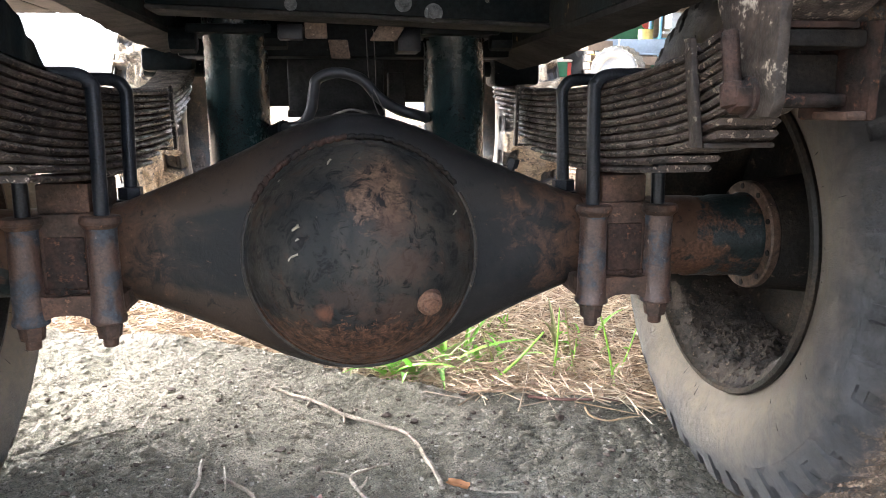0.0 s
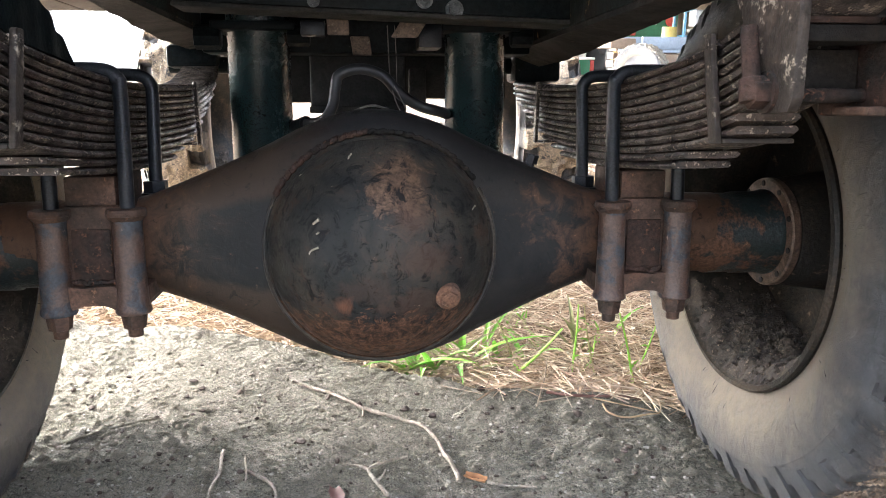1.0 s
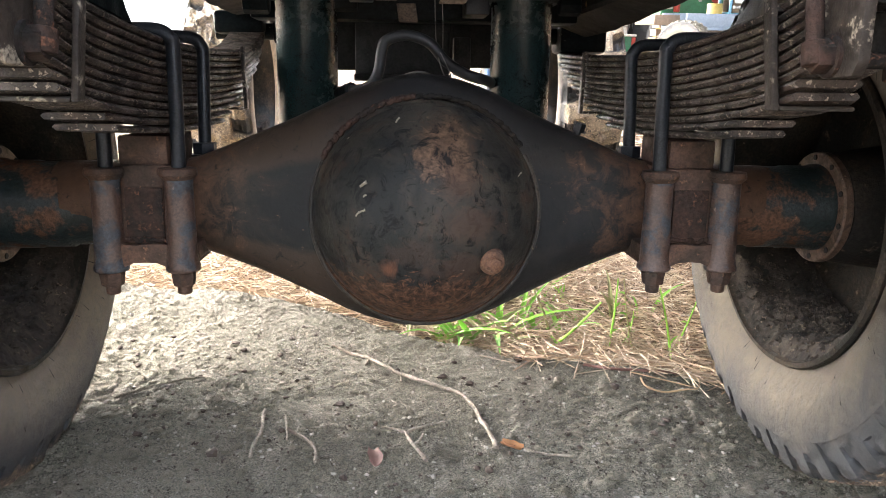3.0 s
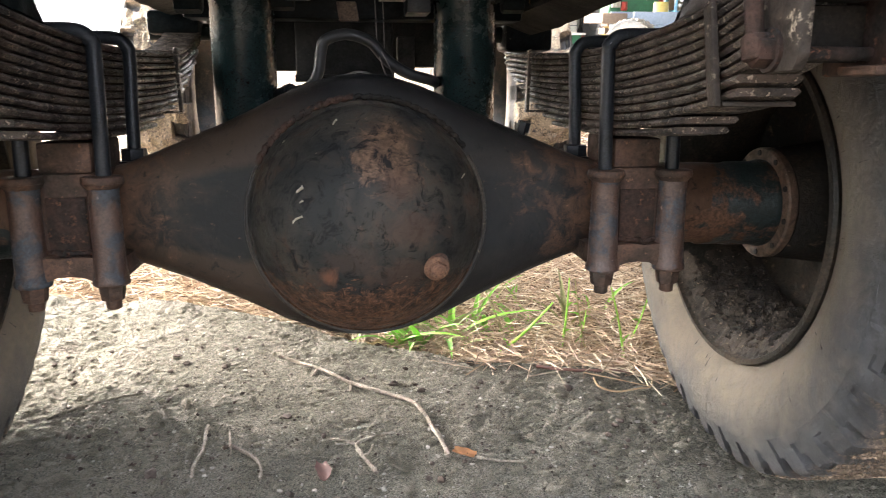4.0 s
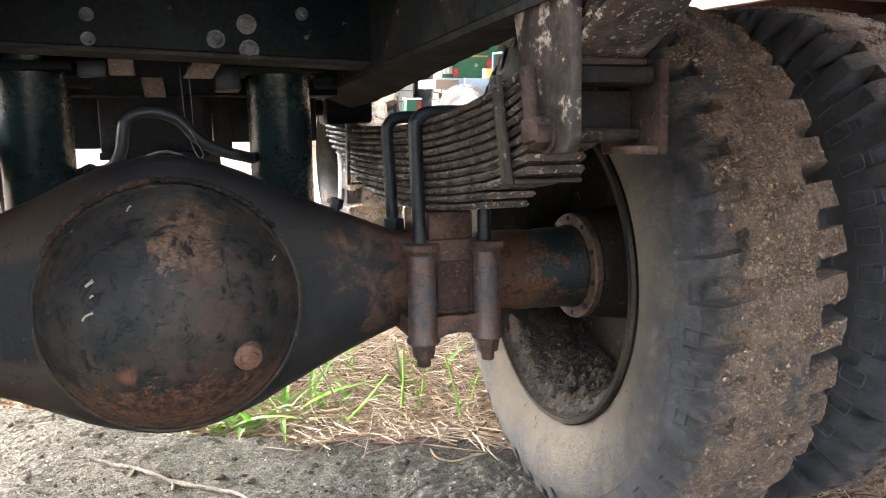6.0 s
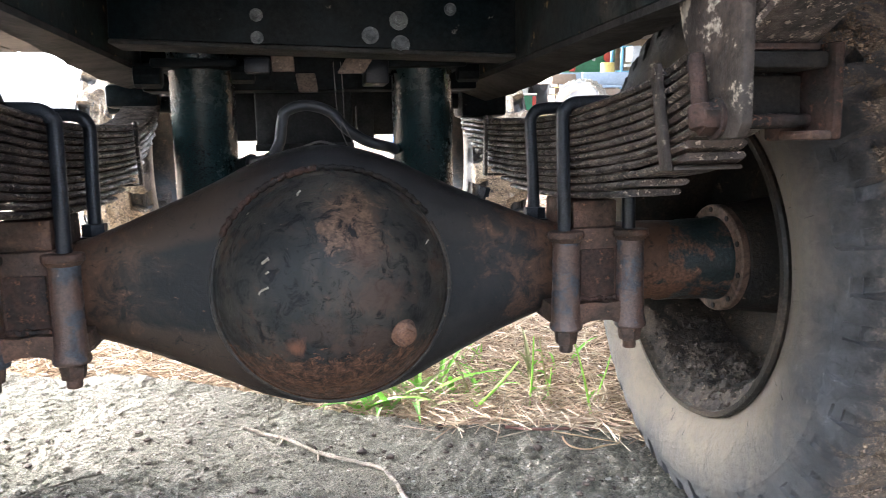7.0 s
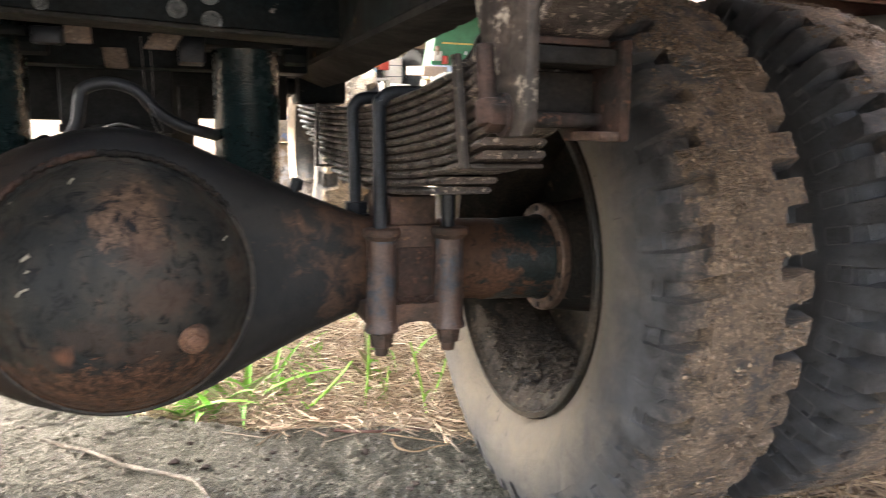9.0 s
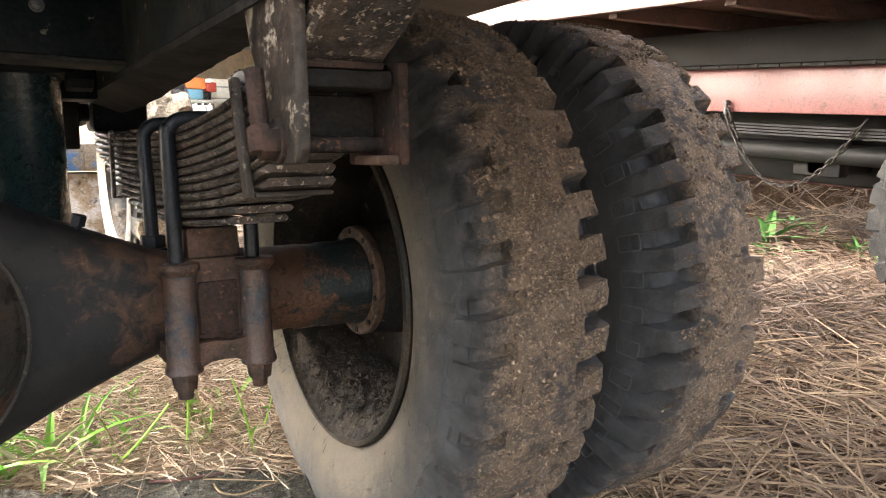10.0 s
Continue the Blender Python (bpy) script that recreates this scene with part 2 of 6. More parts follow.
def tyre_material(name, dust, mud, seed=0.0, dustiness=0.75, muddy=0.62, clean=None):
    """Rubber with dust on the sidewall and dried mud on the tread, told apart by the distance from the hub."""
    m, nt, bsdf, ob = start(name)
    shift = nt.nodes.new("ShaderNodeVectorMath")
    shift.operation = "ADD"
    shift.inputs[1].default_value = (seed, seed * 2, seed)
    nt.links.new(ob, shift.inputs[0])
    v = shift.outputs[0]
    sep = nt.nodes.new("ShaderNodeSeparateXYZ")
    nt.links.new(ob, sep.inputs[0])
    rr = math_node(nt, "SQRT", math_node(nt, "ADD", math_node(nt, "MULTIPLY", sep.outputs[1], sep.outputs[1]), math_node(nt, "MULTIPLY", sep.outputs[2], sep.outputs[2])))
    big, fine, grit = noise_tex(nt, 7, 6, 0.62, v, 0.5), noise_tex(nt, 36, 9, 0.76, v, 0.3), noise_tex(nt, 180, 6, 0.8, v)
    rj = math_node(nt, "ADD", rr, math_node(nt, "MULTIPLY", math_node(nt, "SUBTRACT", big, 0.5), 0.13))
    wisp = noise_tex(nt, 16, 8, 0.8, v, 2.5)
    rj2 = math_node(nt, "ADD", rj, math_node(nt, "MULTIPLY", math_node(nt, "SUBTRACT", wisp, 0.5), 0.10))
    side = ramp(nt, rj2, ((0.345, dustiness), (0.395, dustiness * 0.48), (0.435, 0.06)))
    sidecol = mixc(nt, ramp(nt, fine, ((0.32, 0.0), (0.66, 1.0))), tuple(c * 0.6 for c in dust), tuple(c * 1.25 for c in dust))
    rubber = mixc(nt, ramp(nt, fine, ((0.38, 0.0), (0.62, 1.0))), (0.014, 0.015, 0.017), (0.058, 0.061, 0.067))
    col = mixc(nt, side, rubber, sidecol)
    bare = math_node(nt, "MULTIPLY", ramp(nt, noise_tex(nt, 5.5, 6, 0.66, v, 1.2), ((0.50, 0.0), (0.62, 0.5))), ramp(nt, rr, ((0.335, 0.1), (0.385, 1.0))))
    col = mixc(nt, bare, col, (0.030, 0.034, 0.042))
    scuff = ramp(nt, noise_tex(nt, 22, 7, 0.75, v, 1.5), ((0.60, 0.0), (0.70, 0.5)))
    col = mixc(nt, scuff, col, tuple(c * 0.55 for c in dust))
    tread_zone = ramp(nt, rj, ((0.452, 0.0), (0.476, 1.0)))
    patch = ramp(nt, math_node(nt, "ADD", math_node(nt, "MULTIPLY", big, 0.55), math_node(nt, "MULTIPLY", fine, 0.45)), ((0.42, 0.08), (muddy - 0.06, 1.0)))
    mudcol = mixc(nt, ramp(nt, fine, ((0.36, 0.0), (0.62, 1.0))), tuple(c * 0.30 for c in mud), tuple(c * 1.15 for c in mud))
    speck = ramp(nt, grit, ((0.53, 0.0), (0.58, 0.95)))
    mudcol = mixc(nt, speck, mudcol, tuple(min(1, c * 2.1) for c in mud))
    dark = ramp(nt, noise_tex(nt, 120, 5, 0.7, v, 0.5), ((0.34, 0.9), (0.44, 0.0)))
    mudcol = mixc(nt, dark, mudcol, (0.010, 0.009, 0.008))
    if clean:
        xj = math_node(nt, "ADD", sep.outputs[0], math_node(nt, "MULTIPLY", math_node(nt, "SUBTRACT", fine, 0.5), 0.10))
        patch = math_node(nt, "MULTIPLY", patch, ramp(nt, math_node(nt, "ADD", xj, 0.2), ((0.2 + clean[0], 0.06), (0.2 + clean[1], 1.0))))
    col = mixc(nt, math_node(nt, "MULTIPLY", tread_zone, patch), col, mudcol)
    h = math_node(nt, "ADD", math_node(nt, "MULTIPLY", fine, 0.6), math_node(nt, "MULTIPLY", grit, math_node(nt, "ADD", 0.06, math_node(nt, "MULTIPLY", tread_zone, 0.7))))
    bsdf.inputs["Specular IOR Level"].default_value = 0.5
    finish(nt, bsdf, col, ramp(nt, fine, ((0.3, 0.42), (0.7, 0.88))), h, 1.0, 0.016)
    return m


def strand_material(name, cols, rough=0.7):
    """Straw and blades: one tone for each piece."""
    m, nt, bsdf, ob = start(name)
    g = nt.nodes.new("ShaderNodeNewGeometry")
    c = ramp(nt, g.outputs["Random Per Island"], [(i / (len(cols) - 1), k) for i, k in enumerate(cols)])
    n = noise_tex(nt, 30, 4, 0.6, ob)
    c2 = mixc(nt, ramp(nt, n, ((0.35, 0.0), (0.75, 0.35))), c, tuple(v * 0.5 for v in cols[0]))
    finish(nt, bsdf, c2, rough)
    bsdf.inputs["Transmission Weight"].default_value = 0.0
    return m


LIPM = worn("dusty_lip", (0.014, 0.013, 0.012), (0.046, 0.037, 0.028), (0.09, 0.07, 0.05), 7, 70, 0.44, 0.6, (0.5, 0.7), 0.4, gloss=0.3)
COVER = cover_material()
TYRE = tyre_material("tyre_rubber_dusty", (0.150, 0.122, 0.090), (0.180, 0.127, 0.086), 0.0, 0.92, 0.55, (-0.112, -0.060))
TYRE_OUT = tyre_material("tyre_rubber_muddy", (0.080, 0.076, 0.071), (0.225, 0.162, 0.112), 3.0, 0.75, 0.54, (-0.070, -0.020))
CRUMB = strand_material("mud_crumb", ((0.045, 0.032, 0.022), (0.15, 0.106, 0.072), (0.09, 0.063, 0.043), (0.31, 0.225, 0.155)), 0.95)
TYRE_MUD = tyre_material("tyre_caked_in_mud", (0.40, 0.32, 0.23), (0.36, 0.28, 0.19), 5.0, 1.0, 0.45)
TYRE_PALE = tyre_material("tyre_pale_with_dust", (0.20, 0.18, 0.15), (0.18, 0.16, 0.13), 8.0, 1.0, 0.45)


def earth_material(name, a, b, c, dark, s=1.0, pits=(0.30, 0.40), deep=0.03):
    m, nt, bsdf, ob = start(name)
    big, mid, fine, grit = noise_tex(nt, 1.7 * s, 5, 0.6, ob, 0.4), noise_tex(nt, 8 * s, 8, 0.68, ob, 0.3), noise_tex(nt, 70 * s, 8, 0.72, ob, 0.4), noise_tex(nt, 330 * s, 3, 0.7, ob)
    col = mixc(nt, ramp(nt, big, ((0.38, 0.0), (0.62, 1.0))), a, b)
    col = mixc(nt, ramp(nt, mid, ((0.46, 0.0), (0.60, 0.9))), col, c)
    col = mixc(nt, ramp(nt, fine, ((pits[0], 0.9), (pits[1], 0.0))), col, dark)
    col = mixc(nt, ramp(nt, fine, ((0.58, 0.0), (0.70, 0.55))), col, tuple(min(1, k * 1.35) for k in c))
    lum = ramp(nt, grit, ((0.36, (0.38,) * 3), (0.64, (1.55,) * 3)))
    mul = nt.nodes.new("ShaderNodeMix")
    mul.data_type, mul.blend_type = "RGBA", "MULTIPLY"
    mul.inputs[0].default_value = 1.0
    nt.links.new(col, mul.inputs[6])
    nt.links.new(lum, mul.inputs[7])
    h = math_node(nt, "ADD", math_node(nt, "MULTIPLY", mid, 0.55), math_node(nt, "ADD", math_node(nt, "MULTIPLY", fine, 0.34), math_node(nt, "MULTIPLY", grit, 0.17)))
    bsdf.inputs["Specular IOR Level"].default_value = 0.12
    finish(nt, bsdf, mul.outputs[2], 0.95, h, 1.0, deep)
    return m


SLABM = earth_material("packed_grey_earth", (0.190, 0.175, 0.143), (0.150, 0.142, 0.112), (0.222, 0.204, 0.168), (0.050, 0.043, 0.034), 1.0, (0.34, 0.43), 0.040)
SOIL = earth_material("sandy_soil", (0.155, 0.112, 0.078), (0.115, 0.080, 0.055), (0.19, 0.142, 0.100), (0.06, 0.042, 0.029))
CLOD = earth_material("earth_clods", (0.205, 0.187, 0.150), (0.25, 0.230, 0.185), (0.165, 0.148, 0.115), (0.07, 0.06, 0.046), 3)


STRAW = strand_material("straw", ((0.24, 0.155, 0.095), (0.50, 0.375, 0.25), (0.34, 0.235, 0.15), (0.70, 0.59, 0.43), (0.10, 0.06, 0.038)))
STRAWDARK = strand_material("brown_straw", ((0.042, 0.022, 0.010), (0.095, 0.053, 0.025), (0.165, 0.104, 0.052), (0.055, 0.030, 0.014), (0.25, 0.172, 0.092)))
# about half the values of the brown straw; used beyond x 3.1 and on the ridge
STRAWDEEP = strand_material("deep_brown_straw", ((0.022, 0.012, 0.006), (0.055, 0.028, 0.014), (0.090, 0.050, 0.025), (0.030, 0.016, 0.008), (0.15, 0.094, 0.050)))
GRASS = strand_material("grass_blade", ((0.13, 0.36, 0.03), (0.27, 0.56, 0.05), (0.18, 0.44, 0.045), (0.36, 0.55, 0.09)), 0.5)
WEED = strand_material("weed_leaf", ((0.045, 0.13, 0.035), (0.08, 0.20, 0.05), (0.06, 0.16, 0.045)), 0.55)
STEM = strand_material("grass_stem", ((0.13, 0.16, 0.05), (0.22, 0.24, 0.09), (0.30, 0.24, 0.12)))
TWIG = worn("dry_root_bark", (0.29, 0.25, 0.20), (0.17, 0.14, 0.11), (0.42, 0.37, 0.31), 30, 90, 0.45, 0.58, (0.85, 0.95), 0.9)
STRAWDRY = plain("dry_straw_stalk", (0.34, 0.24, 0.14), 0.75, 0, 60, 0.3)
DARKCLOD = plain("dark_brown_clod", (0.055, 0.040, 0.031), 0.95, 0, 120, 0.6)
CHIPWOOD = plain("orange_wood_chip", (0.32, 0.15, 0.065), 0.8, 0, 60, 0.4)
LEAFDRY = plain("dry_reddish_leaf", (0.15, 0.075, 0.06), 0.7, 0, 50, 0.3)
PALECHIP = plain("bare_scrape", (0.24, 0.215, 0.165), 0.7, 0, 80, 0.3)
HOLE = plain("dark_hole", (0.006, 0.006, 0.006), 0.9)
FLANGEM = worn("bare_rusted_flange", (0.095, 0.058, 0.039), (0.036, 0.023, 0.017), (0.15, 0.108, 0.078), 30, 110, 0.45, 0.6, (0.55, 0.8), 0.4, gloss=0.4)
TUBEEND = worn("flaking_green_on_rust", (0.009, 0.015, 0.016), (0.085, 0.043, 0.026), (0.15, 0.085, 0.05), 11, 45, 0.49, 0.55, (0.35, 0.75), 0.5, 0.0, (0.68, 0.76), gloss=0.25)
RAILM = worn("flaking_black_over_primer", (0.011, 0.016, 0.016), (0.030, 0.026, 0.022), (0.22, 0.14, 0.07), 7, 26, 0.45, 0.62, (0.45, 0.75), 0.4, 0.0, (0.62, 0.665), gloss=0.10)
UNDERDARK = worn("greasy_dust", (0.026, 0.025, 0.023), (0.014, 0.014, 0.014), (0.10, 0.085, 0.07), 10, 40, 0.4, 0.6, (0.6, 0.8), 0.3, 0.0, (0.68, 0.76), gloss=0.22)
BOLTM = worn("grey_bolt_head", (0.10, 0.105, 0.10), (0.035, 0.038, 0.038), (0.22, 0.22, 0.21), 40, 120, 0.45, 0.6, (0.45, 0.65), 0.3)
DECKM = worn("dark_deck_wood", (0.035, 0.028, 0.022), (0.020, 0.018, 0.016), (0.07, 0.055, 0.04), 5, 30, 0.45, 0.6, (0.8, 0.9), 0.4)
BLUE = worn("blue_enamel_muddy", (0.03, 0.10, 0.22), (0.16, 0.125, 0.085), (0.22, 0.18, 0.135), 6, 25, 0.46, 0.54, (0.5, 0.85), 0.3)
RED = worn("faded_red_paint", (0.205, 0.078, 0.074), (0.185, 0.066, 0.060), (0.30, 0.20, 0.15), 3, 35, 0.45, 0.65, (0.4, 0.55), 0.1, 0.0, (0.74, 0.80))
PALERED = worn("sun_bleached_red_paint", (0.085, 0.048, 0.040), (0.07, 0.037, 0.030), (0.25, 0.19, 0.15), 4, 35, 0.45, 0.65, (0.5, 0.6), 0.1)
JOIST = worn("red_brown_joist", (0.085, 0.042, 0.03), (0.05, 0.028, 0.02), (0.25, 0.16, 0.11), 4, 30, 0.45, 0.65, (0.6, 0.8), 0.2)
DARKSTEEL = worn("dark_greasy_steel", (0.009, 0.009, 0.009), (0.016, 0.014, 0.012), (0.05, 0.042, 0.034), 5, 40, 0.45, 0.65, (0.55, 0.8), 0.3, gloss=0.2)
CHAINM = worn("chain_steel", (0.014, 0.012, 0.011), (0.030, 0.022, 0.016), (0.09, 0.07, 0.055), 20, 90, 0.45, 0.6, (0.6, 0.8), 0.3, 0.2)
MUDCLOTH = worn("tan_mud_streaks", (0.27, 0.21, 0.14), (0.20, 0.15, 0.10), (0.36, 0.30, 0.22), 5, 30, 0.45, 0.6, (0.85, 0.95), 0.5)
PALECLOTH = worn("pale_grey_mud", (0.36, 0.335, 0.30), (0.21, 0.155, 0.10), (0.5, 0.47, 0.42), 7, 30, 0.44, 0.52, (0.85, 0.95), 0.4)
WHITE = plain("white_paint", (0.75, 0.74, 0.70), 0.6)
GREENP = plain("green_machine_paint", (0.014, 0.11, 0.05), 0.45)
YELLOWP = plain("yellow_paint", (0.34, 0.25, 0.06), 0.5)
LBLUE = plain("light_blue_paint", (0.10, 0.25, 0.36), 0.5)
GREYBLUE = plain("grey_blue_steel", (0.13, 0.16, 0.20), 0.45)
GREYP = plain("light_grey_plastic", (0.28, 0.29, 0.30), 0.5)
REDP = plain("red_paint", (0.30, 0.03, 0.02), 0.5)
ORANGE = plain("orange_paint", (0.75, 0.20, 0.06), 0.5)
BROWNW = plain("weathered_board", (0.12, 0.085, 0.06), 0.8)
RIBM = plain("worn_rubber_edge", (0.075, 0.075, 0.074), 0.6, 0, 60, 0.2)
RUBBER = plain("black_rubber", (0.02, 0.02, 0.021), 0.8)
TARP = plain("white_plastic_sheet", (0.42, 0.44, 0.46), 0.4, 0, 9, 0.6)
GREYDARK = plain("grey_paint", (0.34, 0.33, 0.31), 0.6)
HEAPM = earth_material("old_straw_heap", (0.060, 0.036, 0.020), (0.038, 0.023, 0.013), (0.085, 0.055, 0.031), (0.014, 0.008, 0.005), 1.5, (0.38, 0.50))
DARKRUST = worn("dark_rust", (0.040, 0.021, 0.015), (0.014, 0.012, 0.011), (0.14, 0.062, 0.034), 16, 55, 0.42, 0.58, (0.75, 0.9), 0.8, 0.0, (0.58, 0.70), gloss=0.22)
SHEDM = plain("cream_boards", (0.36, 0.31, 0.24), 0.8, 0, 5, 0.2)
WALLGREY = plain("grey_concrete", (0.13, 0.135, 0.14), 0.9, 0, 6, 0.2)
WHITEPEB = plain("pale_grit", (0.30, 0.28, 0.24), 0.9, 0, 90, 0.4)

# ---- building helpers ----
def soften(me, angle=40):
    me.polygons.foreach_set("use_smooth", [True] * len(me.polygons))
    me.set_sharp_from_angle(angle=radians(angle))


def part(name, bm, material, parent=None, label="", smooth=True, angle=40):
    """One bmesh, or a list of points and faces, as one mesh object."""
    me = bpy.data.meshes.new(name)
    if isinstance(bm, tuple):
        me.from_pydata(bm[0], [], bm[1])
        me.validate()
    else:
        bmesh.ops.recalc_face_normals(bm, faces=bm.faces)
        bm.to_mesh(me)
        bm.free()
    if smooth:
        soften(me, angle)
    me.materials.append(material)
    ob = new(name, me)
    if parent is not None:
        ob.parent = parent
    return tagged(ob, label)


def thing(name, m, label, category, group="", kind=""):
    ob = new(name)
    ob.empty_display_size = 0.1
    ob.matrix_world = m
    return tagged(ob, label, category, group, kind)


def block(bm, x0, x1, y0, y1, z0, z1, bevel=0.004, m=None, seg=2):
    r = bmesh.ops.create_cube(bm, size=1.0)
    t = Matrix.LocRotScale(((x0 + x1) / 2, (y0 + y1) / 2, (z0 + z1) / 2), None, (x1 - x0, y1 - y0, z1 - z0))
    bmesh.ops.transform(bm, matrix=t, verts=r["verts"])
    vs = r["verts"]
    if bevel:
        es = list({e for v in vs for e in v.link_edges})
        out = bmesh.ops.bevel(bm, geom=es, offset=bevel, segments=seg, affect="EDGES", profile=0.5)
        vs = list({v for f in out["faces"] for v in f.verts} | {v for v in vs if v.is_valid})
    if m is not None:
        bmesh.ops.transform(bm, matrix=m, verts=vs)
    return bm


def rod(bm, a, b, r, seg=20, r2=None, bevel=0.0):
    """A capped round bar from a to b."""
    a, b = Vector(a), Vector(b)
    d = b - a
    m = Matrix.Translation((a + b) / 2) @ d.to_track_quat("Z", "Y").to_matrix().to_4x4()
    o = bmesh.ops.create_cone(bm, cap_ends=True, segments=seg, radius1=r, radius2=r if r2 is None else r2, depth=d.length, matrix=m)
    if bevel:
        es = [e for e in {e for v in o["verts"] for e in v.link_edges} if len(e.link_faces) == 2 and any(len(f.verts) > 4 for f in e.link_faces)]
        bmesh.ops.bevel(bm, geom=es, offset=bevel, segments=2, affect="EDGES", profile=0.5)
    return bm


def sweep(points, radius, seg=10, steps=6, taper=None, rough=0.0, seed=1):
    """A round bar along a smooth line through the points."""
    p = [Vector(q) for q in points]
    line = []
    for i in range(len(p) - 1):
        a, b, c, d = p[max(i - 1, 0)], p[i], p[i + 1], p[min(i + 2, len(p) - 1)]
        for k in range(steps):
            t = k / steps
            line.append(0.5 * ((2 * b) + (c - a) * t + (2 * a - 5 * b + 4 * c - d) * t * t + (3 * b - a - 3 * c + d) * t ** 3))
    line.append(p[-1])
    n, vs, fs = len(line), [], []
    up = Vector((0.13, 0.31, 0.94)).normalized()
    r0 = random.Random(seed)
    side = None
    for i, q in enumerate(line):
        d = (line[min(i + 1, n - 1)] - line[max(i - 1, 0)]).normalized()
        if side is None:
            side = d.cross(up).normalized() if abs(d.dot(up)) < 0.95 else d.cross(Vector((1, 0, 0))).normalized()
        side = (side - d * side.dot(d)).normalized()
        other = d.cross(side)
        rad = radius * (1 if taper is None else taper[0] + (taper[1] - taper[0]) * i / (n - 1))
        for k in range(seg):
            a = 2 * math.pi * k / seg
            w = rad * (1 + rough * r0.uniform(-1, 1))
            vs.append(tuple(q + side * math.cos(a) * w + other * math.sin(a) * w))
    for i in range(n - 1):
        for k in range(seg):
            fs.append((i * seg + k, i * seg + (k + 1) % seg, (i + 1) * seg + (k + 1) % seg, (i + 1) * seg + k))
    fs.append(tuple(range(seg - 1, -1, -1)))
    fs.append(tuple((n - 1) * seg + k for k in range(seg)))
    return vs, fs


def lathe_x(profile, seg=64, closed=False, jitter=None):
    """Turns (x, radius) points about the x axis."""
    vs, fs, n = [], [], len(profile)
    for k in range(seg):
        a = 2 * math.pi * k / seg
        for i, (x, r) in enumerate(profile):
            w = r + (jitter(a, i) if jitter else 0)
            vs.append((x, w * math.cos(a), w * math.sin(a)))
    for k in range(seg):
        q = (k + 1) % seg
        for i in range(n - 1 + (1 if closed else 0)):
            j = (i + 1) % n
            fs.append((k * n + i, k * n + j, q * n + j, q * n + i))
    return vs, fs


def lathe_z(profile, seg):
    vs, fs = lathe_x([(z, r) for r, z in profile], seg)
    return [(y, z, x) for x, y, z in vs], fs


def nut(bm, c, axis, r, h, seg=6):
    a = Vector(axis).normalized() * h / 2
    return rod(bm, Vector(c) - a, Vector(c) + a, r, seg, bevel=r * 0.08)


def hexbolt(bm, c, axis, r, h):
    """Washer, hexagon head and the end of the thread, standing out along the axis."""
    a = Vector(axis).normalized()
    c = Vector(c)
    rod(bm, c, c + a * h * 0.3, r * 1.45, 20)
    rod(bm, c + a * h * 0.3, c + a * h, r, 6, bevel=r * 0.08)
    rod(bm, c + a * h, c + a * h * 1.5, r * 0.55, 12)
    return bm


# ---- value noise for uneven ground ----
def vnoise(x, y, seed):
    xi, yi = np.floor(x).astype(int), np.floor(y).astype(int)
    fx, fy = x - xi, y - yi
    fx, fy = fx * fx * (3 - 2 * fx), fy * fy * (3 - 2 * fy)

    def h(a, b):
        v = np.sin(a * 127.1 + b * 311.7 + seed * 74.7) * 43758.5453
        return v - np.floor(v)
    return (h(xi, yi) * (1 - fx) + h(xi + 1, yi) * fx) * (1 - fy) + (h(xi, yi + 1) * (1 - fx) + h(xi + 1, yi + 1) * fx) * fy - 0.5


def rough_ground(x, y, seed, amps):
    return sum(a * vnoise(x * f, y * f, seed + i) for i, (f, a) in enumerate(amps))


def grid_faces(nx, ny):
    return [(j * nx + i, j * nx + i + 1, (j + 1) * nx + i + 1, (j + 1) * nx + i) for j in range(ny - 1) for i in range(nx - 1)]


# ---- ground ----
def soil_height(x, y):
    return -0.018 + rough_ground(x, y, 3, ((0.7, 0.03), (3.1, 0.016), (11, 0.008)))


gx = np.concatenate([np.array([-900, -300, -80, -25, -9, -5]), np.arange(-3.4, 8.01, 0.085), np.array([10, 16, 30, 80, 300, 900])])
gy = np.concatenate([np.array([-900, -300, -80, -25, -9, -5]), np.arange(-3.2, 7.01, 0.085), np.array([9, 13, 20, 30, 60, 150, 400, 1200])])
GX, GY = np.meshgrid(gx, gy)
GZ = np.where((np.abs(GX) < 9) & (np.abs(GY) < 8), soil_height(GX, GY), -0.02)
ground = part("ground", ([tuple(v) for v in np.stack([GX, GY, GZ], -1).reshape(-1, 3).tolist()], grid_faces(len(gx), len(gy))), SOIL, angle=180)
tagged(ground, "sandy brown farmyard soil littered with straw", "ground", kind="structure")

EDGE_X = [-2.6, -1.6, -0.9, -0.54, -0.37, 0.085, 0.23, 0.50, 0.70, 0.86, 0.98, 1.06]
EDGE_Y = [1.15, 1.02, 0.94, 0.86, 0.785, 0.50, 0.40, 0.345, 0.27, 0.12, -0.25, -1.6]


def slab_edge(x):
    return np.interp(x, EDGE_X, EDGE_Y)


